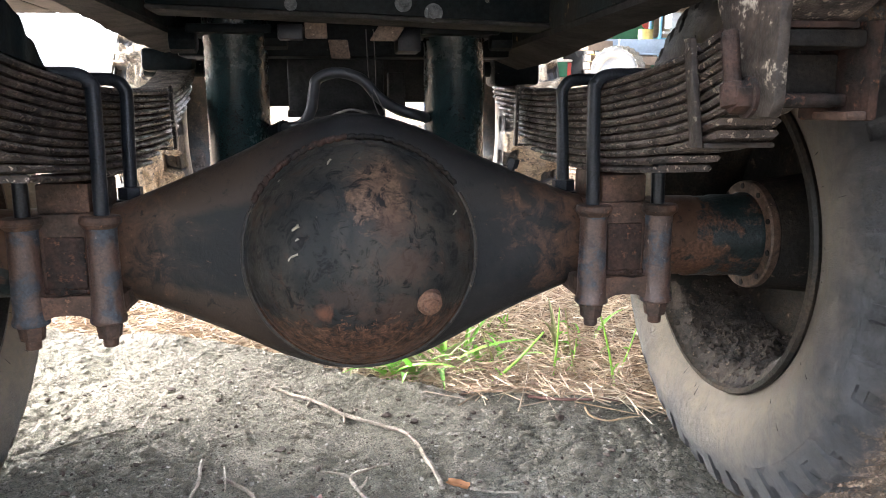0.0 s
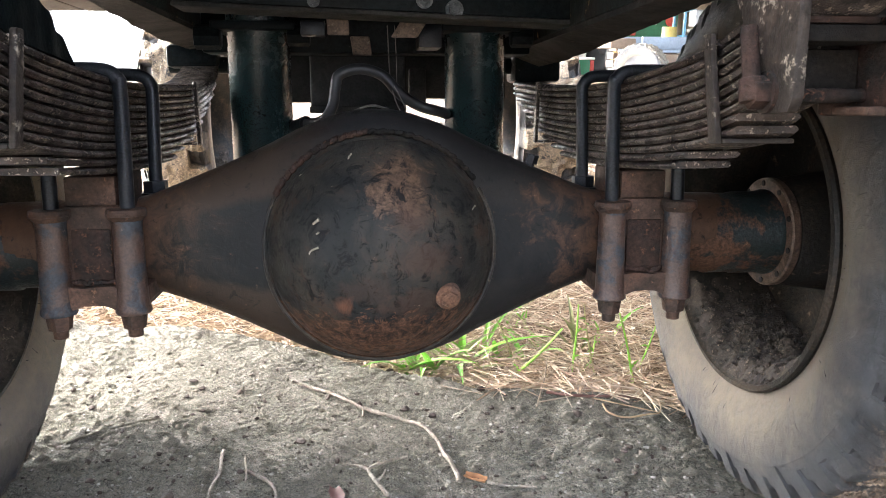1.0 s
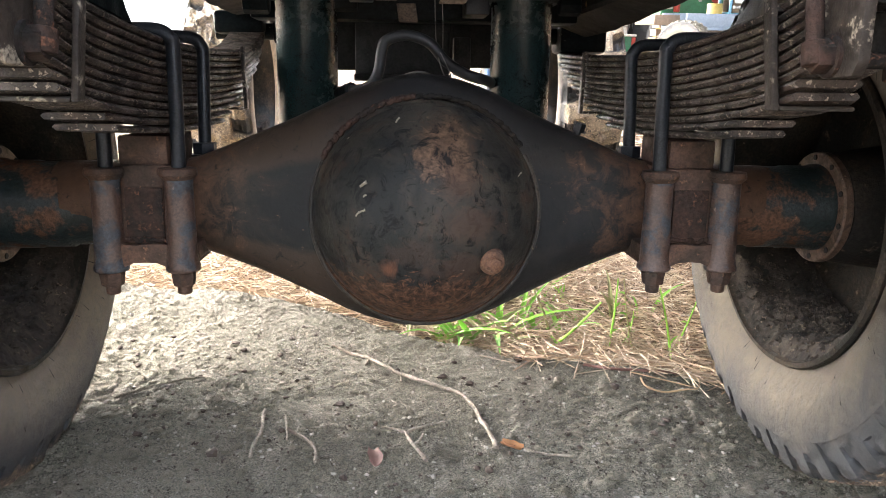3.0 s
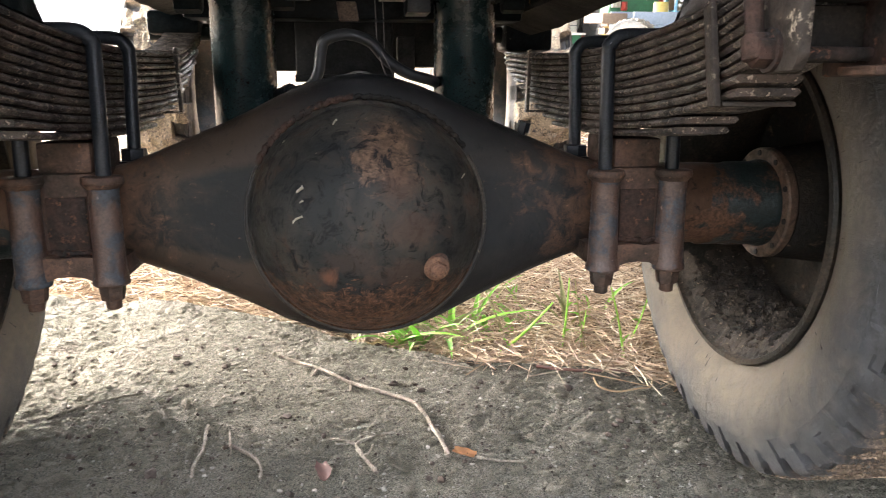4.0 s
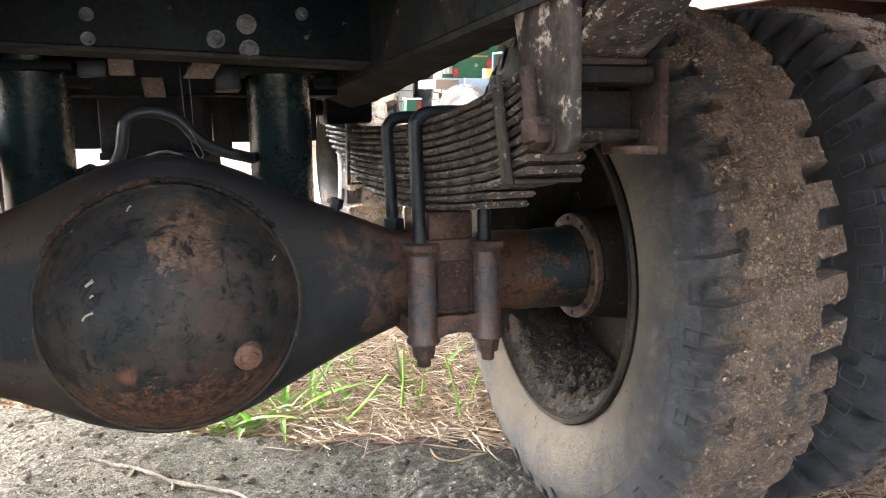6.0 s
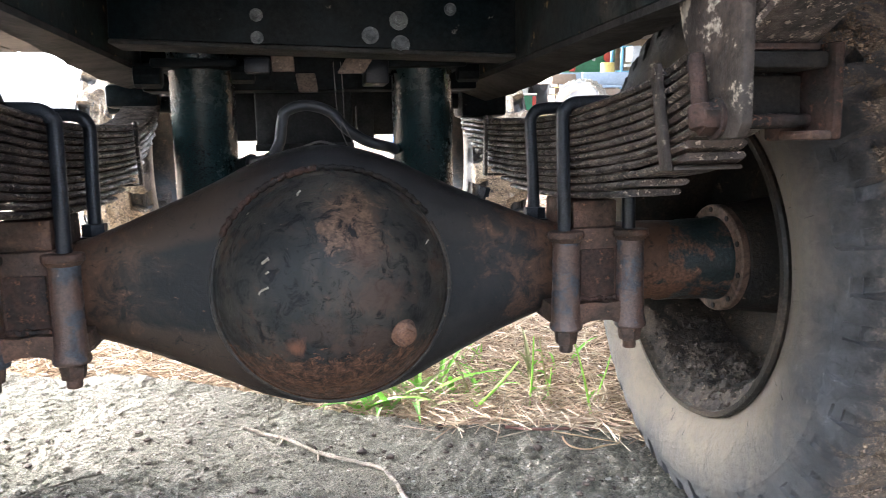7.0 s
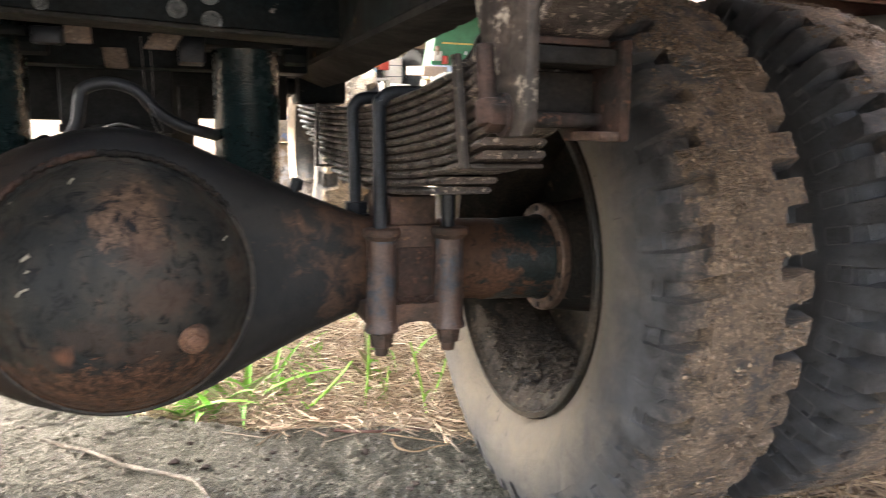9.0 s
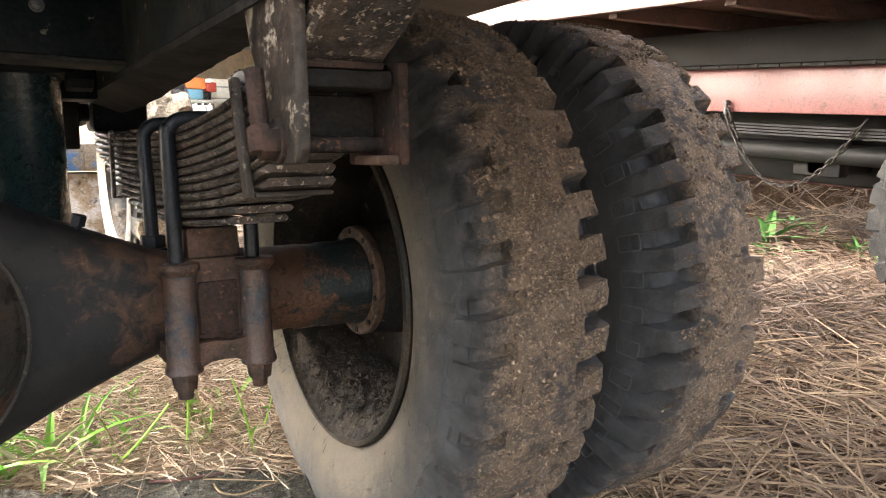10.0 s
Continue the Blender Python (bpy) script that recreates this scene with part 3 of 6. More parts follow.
def slab_height(x, y):
    d = slab_edge(x) - y
    h = 0.030 + 0.012 * np.clip((y - 0.1) / 0.6, -1, 1) + rough_ground(x, y, 11, ((1.3, 0.022), (4.3, 0.014), (13, 0.008), (37, 0.0046), (90, 0.0030), (190, 0.0026)))
    flaky = rough_ground(x, y * 2.2, 71, ((8, 1.0), (23, 0.7), (60, 0.5)))
    h = h - 0.007 * np.clip(0.10 - np.abs(flaky), 0, 0.1) / 0.1 * np.clip(vnoise(x * 3, y * 3, 77) * 3 + 0.4, 0, 1)
    rut = np.exp(-((x - 0.78) / 0.16) ** 2) * 0.022 + np.exp(-((x + 0.78) / 0.16) ** 2) * 0.015
    near = np.clip((-y - 0.0) / 0.8, 0, 1) * rough_ground(x, y, 31, ((6, 0.022), (19, 0.016), (55, 0.014)))
    side = np.clip((np.abs(x) - 0.35) / 0.3, 0, 1) * rough_ground(x, y, 41, ((9, 0.012), (25, 0.008), (70, 0.007)))
    return h - rut + near + side - 0.075 * np.clip(1 - d / 0.055, 0, 1.4) ** 2


sx = np.concatenate([np.linspace(-2.6, -1.11, 60), np.linspace(-1.1, 1.06, 800)])
su = np.concatenate([np.linspace(0, 0.63, 60), np.linspace(0.632, 1, 520)])
SX = np.tile(sx, (len(su), 1))
SE = slab_edge(SX) + 0.012 * vnoise(SX * 14, SX * 0, 5) + 0.010
SY = -2.6 + (SE + 2.6) * su[:, None]
SZ = slab_height(SX, SY)
slab = part("packed_earth_bank", ([tuple(v) for v in np.stack([SX, SY, SZ], -1).reshape(-1, 3).tolist()], grid_faces(len(sx), len(su))), SLABM, angle=180)
tagged(slab, "hard grey trodden earth bank with pebbles and cracks", "ground", kind="structure")

# unseen plain wall added behind the camera: closes the place, cuts light from there
bm = bmesh.new()
block(bm, -14.0, 16.0, -6.3, -6.0, -0.1, 2.6, 0.02)
unseen_wall = part("unseen_wall_south", bm, WALLGREY, None)
tagged(unseen_wall, "unseen plain grey concrete wall, added to hold back light", "wall", kind="structure")

# ---- the truck: axle centre is the origin, x along the axle ----
TILT = -4.3
truck = thing("truck", pose(0, 0, 0.5, TILT), "old farm truck seen from beneath, black chassis with rusty rear axle", "truck")


def axle():
    """Banjo housing: rounded box section, tall round the differential and thin at the ends."""
    xs = [-0.62, -0.5, -0.42, -0.385, -0.34, -0.28, -0.22, -0.17, -0.13, -0.095, -0.06, -0.03, 0]
    xs = xs + [-x for x in xs[-2::-1]]
    vs, fs, n = [], [], 40
    for x in xs:
        a = abs(x)
        hh = np.interp(a, [0, 0.03, 0.06, 0.095, 0.13, 0.17, 0.22, 0.28, 0.34, 0.385, 0.42, 0.62], [0.218, 0.217, 0.211, 0.2, 0.186, 0.166, 0.143, 0.118, 0.095, 0.079, 0.073, 0.07])
        dd = np.interp(a, [0, 0.13, 0.2, 0.3, 0.385, 0.62], [0.125, 0.118, 0.103, 0.086, 0.076, 0.07])
        p = np.interp(a, [0, 0.2, 0.385, 0.45], [4.6, 4.6, 3.2, 2.0])
        zc = np.interp(a, [0, 0.3, 0.42], [0.012, 0.010, 0.006])
        for k in range(n):
            t = 2 * math.pi * k / n
            c, s = math.cos(t), math.sin(t)
            q = (abs(c) ** p + abs(s) ** p) ** (-1 / p)
            vs.append((x, dd * c * q, zc + hh * s * q))
    for i in range(len(xs) - 1):
        for k in range(n):
            fs.append((i * n + k, i * n + (k + 1) % n, (i + 1) * n + (k + 1) % n, (i + 1) * n + k))
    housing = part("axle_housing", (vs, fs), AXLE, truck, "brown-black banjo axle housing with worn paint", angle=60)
    # bowl cover
    prof, m = [], 22
    for i in range(m + 1):
        t = i / m * math.pi / 2
        r = math.cos(t)
        prof.append((0.1785 * r, 0.1345 + 0.127 * (1 - r ** 2.4) ** 0.86))
    prof = [(0.1850, 0.105), (0.1845, 0.126), (0.1820, 0.1325)] + prof
    vs, fs, n = [], [], 72
    for k in range(n):
        a = 2 * math.pi * k / n
        for r, d in prof[:-1]:
            vs.append((0.004 + r * math.cos(a), -d, 0.006 + r * math.sin(a)))
    w = len(prof) - 1
    for k in range(n):
        q = (k + 1) % n
        fs += [(k * w + i, k * w + i + 1, q * w + i + 1, q * w + i) for i in range(w - 1)]
    vs.append((0.004, -prof[-1][1], 0.006))
    fs += [(k * w + w - 1, len(vs) - 1, ((k + 1) % n) * w + w - 1) for k in range(n)]
    part("differential_cover", (vs, fs), COVER, housing, "round domed cover, black paint worn to rust", angle=50)
    # weld bead over the upper half of the cover
    for a0, a1, rad, mat, lab in ((96, 152, 0.0050, DARKRUST, "rough rusty weld bead"), (36, 95, 0.0042, GREASE, "dark greasy weld bead")):
        pts = []
        n = int((a1 - a0) / 1.4)
        for i in range(n + 1):
            a = radians(a0 + (a1 - a0) * i / n)
            r = 0.1872 + 0.0012 * math.sin(i * 1.9) + 0.0008 * noise.noise((i * 0.7, a0, 0))
            pts.append((0.004 + r * math.cos(a), -0.1265 - 0.0022 * abs(math.sin(i * 0.95)), 0.008 + r * math.sin(a)))
        part("weld_bead", sweep(pts, rad, 9, 3, None, 0.12, 4), mat, housing, lab)
    pts = [(0.004 + 0.1862 * math.cos(a), -0.1255, 0.006 + 0.1862 * math.sin(a)) for a in [radians(153 + i * 3.1) for i in range(78)]]
    part("cover_lip", sweep(pts, 0.0034, 8, 2, None, 0.07, 9), LIPM, housing, "dusty rounded lip of the cover")
    bm = bmesh.new()
    rod(bm, (0.099, -0.210, -0.046), (0.102, -0.238, -0.050), 0.0225, 28, 0.0190, bevel=0.003)
    rod(bm, (0.102, -0.236, -0.050), (0.103, -0.245, -0.052), 0.0145, 6, 0.0135, bevel=0.004)
    part("drain_plug", bm, PLUGRUST, housing, "round rusty filler plug")
    bm = bmesh.new()
    rod(bm, (0.262, -0.04, 0.11), (0.268, -0.045, 0.142), 0.007, 12)
    rod(bm, (0.267, -0.044, 0.137), (0.271, -0.046, 0.152), 0.011, 6)
    part("breather", bm, UBOLT, housing, "small black breather stub")
    # pale scrapes on the cover
    for x0, z0, x1, z1, w in ((-0.097, 0.064, -0.087, 0.071, 0.0052), (-0.092, 0.050, -0.088, 0.053, 0.0030), (-0.104, 0.020, -0.099, 0.027, 0.0028), (-0.099, 0.026, -0.090, 0.031, 0.0032), (0.146, 0.075, 0.152, 0.079, 0.0022), (-0.045, 0.155, -0.04, 0.162, 0.003), (-0.120, 0.128, -0.117, 0.131, 0.002)):
        pts = []
        for i in range(4):
            x, z = x0 + (x1 - x0) * i / 3, z0 + (z1 - z0) * i / 3
            r = min(0.98, math.hypot(x - 0.004, z - 0.006) / 0.1785)
            pts.append((x + 0.0006 * math.sin(i * 2 + z0 * 90), -0.1348 - 0.127 * (1 - r ** 2.4) ** 0.86, z))
        part("paint_chip", sweep(pts, w * 0.6, 6, 2, (0.6, 1.0), 0.3), PALECHIP, housing, "pale bare scrape")
    # tube ends with flange and hub
    for s in (-1, 1):
        tube = part("axle_tube", lathe_x([(s * 0.48, 0.001), (s * 0.48, 0.070), (s * 0.60, 0.0705), (s * 0.606, 0.0745), (s * 0.655, 0.0745), (s * 0.659, 0.0765), (s * 0.715, 0.0765), (s * 0.720, 0.080), (s * 0.729, 0.080), (s * 0.729, 0.001)], 48), TUBEEND, truck, "axle end with flaking dark green paint and rust")
        fl = part("hub_flange", lathe_x([(s * 0.727, 0.06), (s * 0.727, 0.0985), (s * 0.730, 0.1015), (s * 0.742, 0.1015), (s * 0.745, 0.0985), (s * 0.745, 0.06)], 64), FLANGEM, tube, "round bolted flange, bare tan-rusted steel")
        for k in range(10):
            a = 2 * math.pi * (k + 0.35) / 10
            bm = bmesh.new()
            c = Vector((s * 0.7265, 0.0915 * math.cos(a), 0.0915 * math.sin(a)))
            rod(bm, c + Vector((s * 0.006, 0, 0)), c - Vector((s * 0.0015, 0, 0)), 0.0052, 12)
            part("bolt_hole", bm, HOLE, tube)
    return housing


axle()

LEAVES, LT = 12, 0.0124


def spring_top(y, s=1):
    """Upper face of the top leaf; the one on the high side of the truck climbs to its front hanger."""
    d = y - 0.08
    return (0.46 * max(0, d - 0.36) ** 2 if s < 0 else 0) + 0.275 + (0.125 if d < 0 else 0.055) * d * d + (0.6 * max(0, -d - 0.45) ** 2)


def leaf_spring(s):
    """Stack of leaves along y; s is the side."""
    x0, x1 = 0.398, 0.487
    rr = random.Random(5 + s)
    spring = thing("leaf_spring", Matrix(), "", "")
    spring.parent = truck
    spring["label"] = "thick stack of dirty rusty spring leaves"
    ends_near = [0.700, 0.698, 0.695, 0.690, 0.56, 0.552, 0.546, 0.540, 0.495, 0.488, 0.36, 0.335]
    ends_far = [0.80, 0.80, 0.78, 0.74, 0.70, 0.66, 0.61, 0.56, 0.50, 0.44, 0.34, 0.27]
    for i in range(LEAVES):
        ya, yb = -ends_near[i], ends_far[i]
        n, vs, fs = 110, [], []
        dx = rr.uniform(-0.0022, 0.0022)
        gap = 0.0019
        for k in range(n + 1):
            y = ya + (yb - ya) * k / n
            zt = spring_top(y, s) - i * LT - gap
            th = LT - 2 * gap
            end = min(k, n - k)
            w = 0.005 if end == 0 else (0.002 if end == 1 else 0)
            b = 0.0037
            a, c = x0 + dx + w, x1 + dx - w
            wob = 0.0007 * math.sin(y * 40 + i * 2.3)
            crust = [0.0019 * noise.noise((y * 55, i * 3.1 + s, j * 1.7)) + 0.0012 * noise.noise((y * 150, i * 5.3, j * 2.9 + s)) for j in range(8)]
            sec = [(a, zt - b), (a + b, zt), (c - b, zt), (c, zt - b), (c, zt - th + b), (c - b, zt - th), (a + b, zt - th), (a, zt - th + b)]
            vs += [(s * (p + wob + (crust[j] if j not in (1, 2, 5, 6) else 0)), y, q + 0.35 * crust[j]) for j, (p, q) in enumerate(sec)]
        for k in range(n):
            for j in range(8):
                fs.append((k * 8 + j, k * 8 + (j + 1) % 8, (k + 1) * 8 + (j + 1) % 8, (k + 1) * 8 + j))
        fs += [tuple(range(8)), tuple(n * 8 + 7 - j for j in range(8))]
        part("leaf", (vs, fs), LEAF, spring, angle=35)
    # dirt packed between the leaves
    vs, fs, n = [], [], 40
    ys = [-0.5 + 1.0 * k / n for k in range(n + 1)]
    for y in ys:
        lo = spring_top(y, s) - (10 if -0.33 < y < 0.28 else 8) * LT
        vs += [(s * x, y, z) for x, z in ((x0 + 0.013, lo), (x1 - 0.013, lo), (x1 - 0.013, spring_top(y, s) - 0.004), (x0 + 0.013, spring_top(y, s) - 0.004))]
    for k in range(n):
        fs += [(k * 4 + j, k * 4 + (j + 1) % 4, k * 4 + 4 + (j + 1) % 4, k * 4 + 4 + j) for j in range(4)]
    part("packed_dirt", (vs, fs), MUD, spring)
    # clamping straps
    for y, i_low in ((-0.455, 9.6), (0.445, 10.2)):
        t = spring_top(y, s)
        lo, hi = t - i_low * LT - 0.007, t + (0.002 if y < 0 else 0.008)
        sl = 0.25 if y < 0 else -0.12
        sh = Matrix(((1, 0, 0, 0), (0, 1, sl, 0), (0, 0, 1, 0), (0, 0, 0, 1)))
        c = Matrix.Translation((0, y, (lo + hi) / 2))
        mid, mat, lab = (lo + hi) / 2, BRACKET if y < 0 else LEAF, "flat steel strap, worn pale" if y < 0 else ""
        for a, b, z0, z1 in ((x0 - 0.011, x0 - 0.003, lo, hi), (x1 + 0.003, x1 + 0.011, lo if y > 0 else hi - 0.05, hi), (x0 - 0.0025, x1 - 0.002, lo, lo + 0.006)):
            bm = bmesh.new()
            block(bm, min(s * a, s * b), max(s * a, s * b), -0.0105, 0.0105, z0 - mid, z1 - mid, 0.0025, c @ sh)
            part("strap", bm, mat, spring, lab)
        bm = bmesh.new()
        rod(bm, (s * (x0 - 0.012), y + sl * (hi - lo) * 0.4, hi - 0.012), (s * (x1 + 0.012), y + sl * (hi - lo) * 0.4, hi - 0.012), 0.006, 12)
        part("strap_bolt", bm, LEAF, spring)
    # added lump shaped to a dark outline above the high side's spring, nature unknown
    if s < 0:
        vs, fs, n = [], [], 60
        for k in range(n + 1):
            y = -0.50 + 0.252 * k / n
            top = float(np.interp(y, [-0.52, -0.36, -0.346, -0.32, -0.303, -0.276, -0.26, -0.248], [0.374, 0.372, 0.366, 0.356, 0.338, 0.328, 0.306, 0.292])) + 0.004 * noise.noise((y * 45, s, 1))
            low, w = spring_top(y) + 0.0015, 0.003 * noise.noise((y * 30, s, 4))
            top = max(top, low + 0.002)
            vs += [(s * x, y, z) for x, z in ((0.402 + w, low), (0.484, low), (0.484, top - 0.006), (0.474, top), (0.414, top), (0.402 + w, top - 0.008))]
        for k in range(n):
            fs += [(k * 6 + j, k * 6 + (j + 1) % 6, k * 6 + 6 + (j + 1) % 6, k * 6 + 6 + j) for j in range(6)]
        fs += [(0, 1, 2, 3, 4, 5), tuple(n * 6 + 5 - j for j in range(6))]
        part("dark_lump", (vs, fs), CHASSIS, spring, "black lump standing in for a dark outline above the spring")
    # seat block between spring and axle
    bm = bmesh.new()
    block(bm, min(s * 0.405, s * 0.482), max(s * 0.405, s * 0.482), -0.118, 0.03, 0.082, 0.128, 0.004)
    part("spacer_block", bm, RUST, spring, "rusty square spacer block")
    return spring


def u_bolts(s):
    for near in (True, False):
        yt, yb = (-0.118, -0.135) if near else (0.062, 0.04)
        zb = -0.10 if near else 0.075
        x0, x1, top, r = 0.386, 0.499, spring_top(0) + 0.011, 0.0112
        pts = [(s * x0, yb, zb), (s * x0, yb + (yt - yb) * 0.5, (zb + top) / 2), (s * x0, yt, top - 0.03), (s * (x0 + 0.004), yt, top - 0.012), (s * (x0 + 0.018), yt, top), (s * (x0 + x1) / 2, yt, top + 0.002),
               (s * (x1 - 0.018), yt, top), (s * (x1 - 0.004), yt, top - 0.012), (s * x1, yt, top - 0.03), (s * x1, yb + (yt - yb) * 0.5, (zb + top) / 2), (s * x1, yb, zb)]
        u = part("u_bolt", sweep(pts, r, 14, 6), UBOLT, truck, "smooth black U-bolt over the spring")
        for x in (x0, x1):
            if near:
                wob = random.Random(int(x * 1000) + s)
                prof = [(0.001, -0.0852), (0.0255, -0.0852), (0.0275, -0.0825), (0.0272, -0.0770), (0.0250, -0.0720), (0.0240, -0.0600), (0.0232, -0.030), (0.0226, 0.0), (0.0222, 0.03), (0.0222, 0.052), (0.0230, 0.062), (0.001, 0.062)]
                vs, fs = lathe_z([(r * (1 + wob.uniform(-0.015, 0.015)), z) for r, z in prof], 36)
                vs = [(s * x + a * (1 + 0.02 * noise.noise((a * 60, b * 60, c * 40))), yb + b * (1 + 0.03 * noise.noise((a * 60 + 9, b * 60, c * 40))), c) for a, b, c in vs]
                part("sleeve", (vs, fs), TUBE, u, "upright cast sleeve, rust with flaking blue paint", angle=35)
                bm = bmesh.new()
                rod(bm, (s * x, yb, 0.0615), (s * x, yb, 0.070), 0.0235, 10, 0.031, bevel=0.001)
                rod(bm, (s * x, yb, 0.0698), (s * x, yb, 0.080), 0.0315, 9, 0.0295, bevel=0.002)
                part("collar", bm, RUST, u, "chipped rusty collar")
                bm = bmesh.new()
                rod(bm, (s * x, yb, -0.110), (s * x, yb, -0.0855), 0.0172, 6, 0.0205, bevel=0.002)
                rod(bm, (s * x, yb, -0.124), (s * x, yb, -0.105), 0.0112, 14, 0.0118, bevel=0.0025)
                part("nut", bm, RUST, u, "rusty hexagon nut")
            else:
                bm = bmesh.new()
                nut(bm, (s * x, yb, 0.095), (0, 0, 1), 0.021, 0.022)
                rod(bm, (s * x, yb, 0.075), (s * x, yb, 0.086), 0.029, 20)
                part("nut", bm, UBOLT, u)
    # lower saddle plate: dips between the sleeves
    prof = [(0.366, -0.046), (0.366, -0.070), (0.372, -0.082), (0.402, -0.083), (0.411, -0.077), (0.424, -0.0715), (0.4425, -0.0700), (0.461, -0.0715), (0.474, -0.077), (0.483, -0.083), (0.513, -0.082), (0.519, -0.070), (0.519, -0.046), (0.48, -0.040), (0.455, -0.043), (0.43, -0.040), (0.40, -0.042)]
    n = len(prof)
    vs = [(s * x, y, z) for y in (-0.146, 0.06) for x, z in prof]
    fs = [tuple(range(n)), tuple(2 * n - 1 - k for k in range(n))] + [(k, (k + 1) % n, n + (k + 1) % n, n + k) for k in range(n)]
    bm = bmesh.new()
    vv = [bm.verts.new(v) for v in vs]
    for f in fs:
        bm.faces.new([vv[k] for k in f])
    bmesh.ops.recalc_face_normals(bm, faces=bm.faces)
    plate = part("saddle_plate", bm, RUST, truck, "rusty saddle plate clamped under the axle", smooth=False)
    bm = bmesh.new()
    block(bm, min(s * 0.395, s * 0.49), max(s * 0.395, s * 0.49), -0.128, 0.03, -0.055, 0.083, 0.006)
    part("axle_pad", bm, RUST, plate, "rusty welded pad")
    bm = bmesh.new()
    block(bm, min(s * 0.413, s * 0.472), max(s * 0.413, s * 0.472), -0.1335, -0.1285, -0.032, 0.048, 0.0025)
    part("wear_plate", bm, DARKRUST, plate, "flat dark plate let in between the sleeves")
    rr = random.Random(31 + s)
    pts = [(s * (0.409 + 0.066 * k / 9), -0.1315 - 0.004 * rr.random(), -0.036 + rr.uniform(-0.004, 0.003)) for k in range(10)]
    part("weld_bead", sweep(pts, 0.0036, 7, 3, None, 0.3, 7), DARKRUST, plate)


def hanger(s):
    """Near spring bracket: two plates, a threaded bar with a nut, pads under the leaf ends."""
    zt = 0.47
    h = thing("spring_bracket", Matrix(), "", "")
    h.parent = truck
    h["label"] = "scraped steel bracket holding the spring end"

    def X(a, b):
        return min(s * a, s * b), max(s * a, s * b)
    bm = bmesh.new()
    prof = [(-0.635, 0.240), (-0.627, 0.226), (-0.575, 0.224), (-0.56, 0.238), (-0.552, 0.29), (-0.515, 0.34), (-0.505, 0.37), (-0.505, zt), (-0.635, zt)]
    n = len(prof)
    v = [bm.verts.new((s * x, y, z)) for x in (0.385, 0.398) for y, z in prof]
    bm.faces.new(v[:n])
    bm.faces.new(v[n:][::-1])
    for k in range(n):
        bm.faces.new((v[k], v[(k + 1) % n], v[n + (k + 1) % n], v[n + k]))
    bmesh.ops.bevel(bm, geom=bm.edges[:], offset=0.003, segments=2, affect="EDGES", profile=0.5)
    part("side_plate", bm, BRACKET, h, "flat side plate with scraped pale patches")
    bm = bmesh.new()
    block(bm, *X(0.490, 0.502), -0.626, -0.51, 0.222, 0.319, 0.004)
    part("side_plate", bm, DARKRUST, h, "flat rusty side plate")
    part("threaded_bar", sweep([(s * 0.38, -0.59, 0.243), (s * 0.44, -0.59, 0.243), (s * 0.507, -0.585, 0.243)], 0.0072, 14, 22, None, 0.10, 3), DARKRUST, h, "rusty threaded bar")
    bm = bmesh.new()
    nut(bm, (s * 0.374, -0.59, 0.246), (1, 0, 0), 0.017, 0.018)
    rod(bm, (s * 0.385, -0.59, 0.246), (s * 0.381, -0.59, 0.246), 0.021, 20)
    part("nut", bm, DARKRUST, h)
    bm = bmesh.new()
    rod(bm, (s * 0.369, -0.588, 0.252), (s * 0.369, -0.574, 0.312), 0.0088, 18, bevel=0.002)
    rod(bm, (s * 0.369, -0.592, 0.236), (s * 0.369, -0.587, 0.260), 0.0132, 18, bevel=0.003)
    part("pin", bm, DARKRUST, h, "upright worn bolt")
    bm = bmesh.new()
    block(bm, *X(0.400, 0.487), -0.622, -0.565, 0.293, 0.310, 0.004)
    part("pad", bm, GREASE, h, "dark pad plate under the leaf ends")
    bm = bmesh.new()
    block(bm, *X(0.402, 0.480), -0.618, -0.567, 0.311, 0.318, 0.002)
    part("pad", bm, DARKRUST, h)
    bm = bmesh.new()
    block(bm, *X(0.400, 0.488), -0.580, -0.565, 0.235, 0.290, 0.004)
    part("back_plate", bm, GREASE, h, "black plate behind the threaded bar")
    bm = bmesh.new()
    block(bm, *X(0.468, 0.4895), -0.628, -0.57, 0.2225, 0.232, 0.003)
    part("foot", bm, RUST, h, "flaking red-rusted foot of the side plate")


for s in (1, -1):
    leaf_spring(s)
    u_bolts(s)
    hanger(s)


# ---- frame ----
def bent_flange(s, zi):
    """Lower flange of a rail: level at the web, the free edge bent and dropping towards the front, its lip uneven."""
    ys = np.concatenate([np.linspace(-1.05, 1.0, 120), np.linspace(1.1, 5.5, 12)])
    vs, fs = [], []
    for y in ys:
        k = min(max(float(y), -0.55), 0.45)
        zo = 0.362 - 0.047 * k if s > 0 else 0.404 - 0.05 * k
        w = 0.462 + 0.005 * noise.noise((y * 9, s, 0)) + 0.002 * noise.noise((y * 37, s, 3))
        zo += 0.003 * noise.noise((y * 14, s, 5)) + 0.0016 * noise.noise((y * 60, s, 8))
        m = (zi + zo) / 2 - 0.001 + 0.0015 * noise.noise((y * 22, s, 2))
        vs += [(s * 0.3795, y, zi), (s * 0.42, y, m), (s * w, y, zo), (s * w, y, zo + 0.010), (s * 0.42, y, m + 0.011), (s * 0.3795, y, zi + 0.010)]
    for q in range(len(ys) - 1):
        fs += [(q * 6 + j, q * 6 + (j + 1) % 6, q * 6 + 6 + (j + 1) % 6, q * 6 + 6 + j) for j in range(6)]
    fs += [(0, 1, 2, 3, 4, 5), tuple(len(vs) - 6 + j for j in (5, 4, 3, 2, 1, 0))]
    return vs, fs


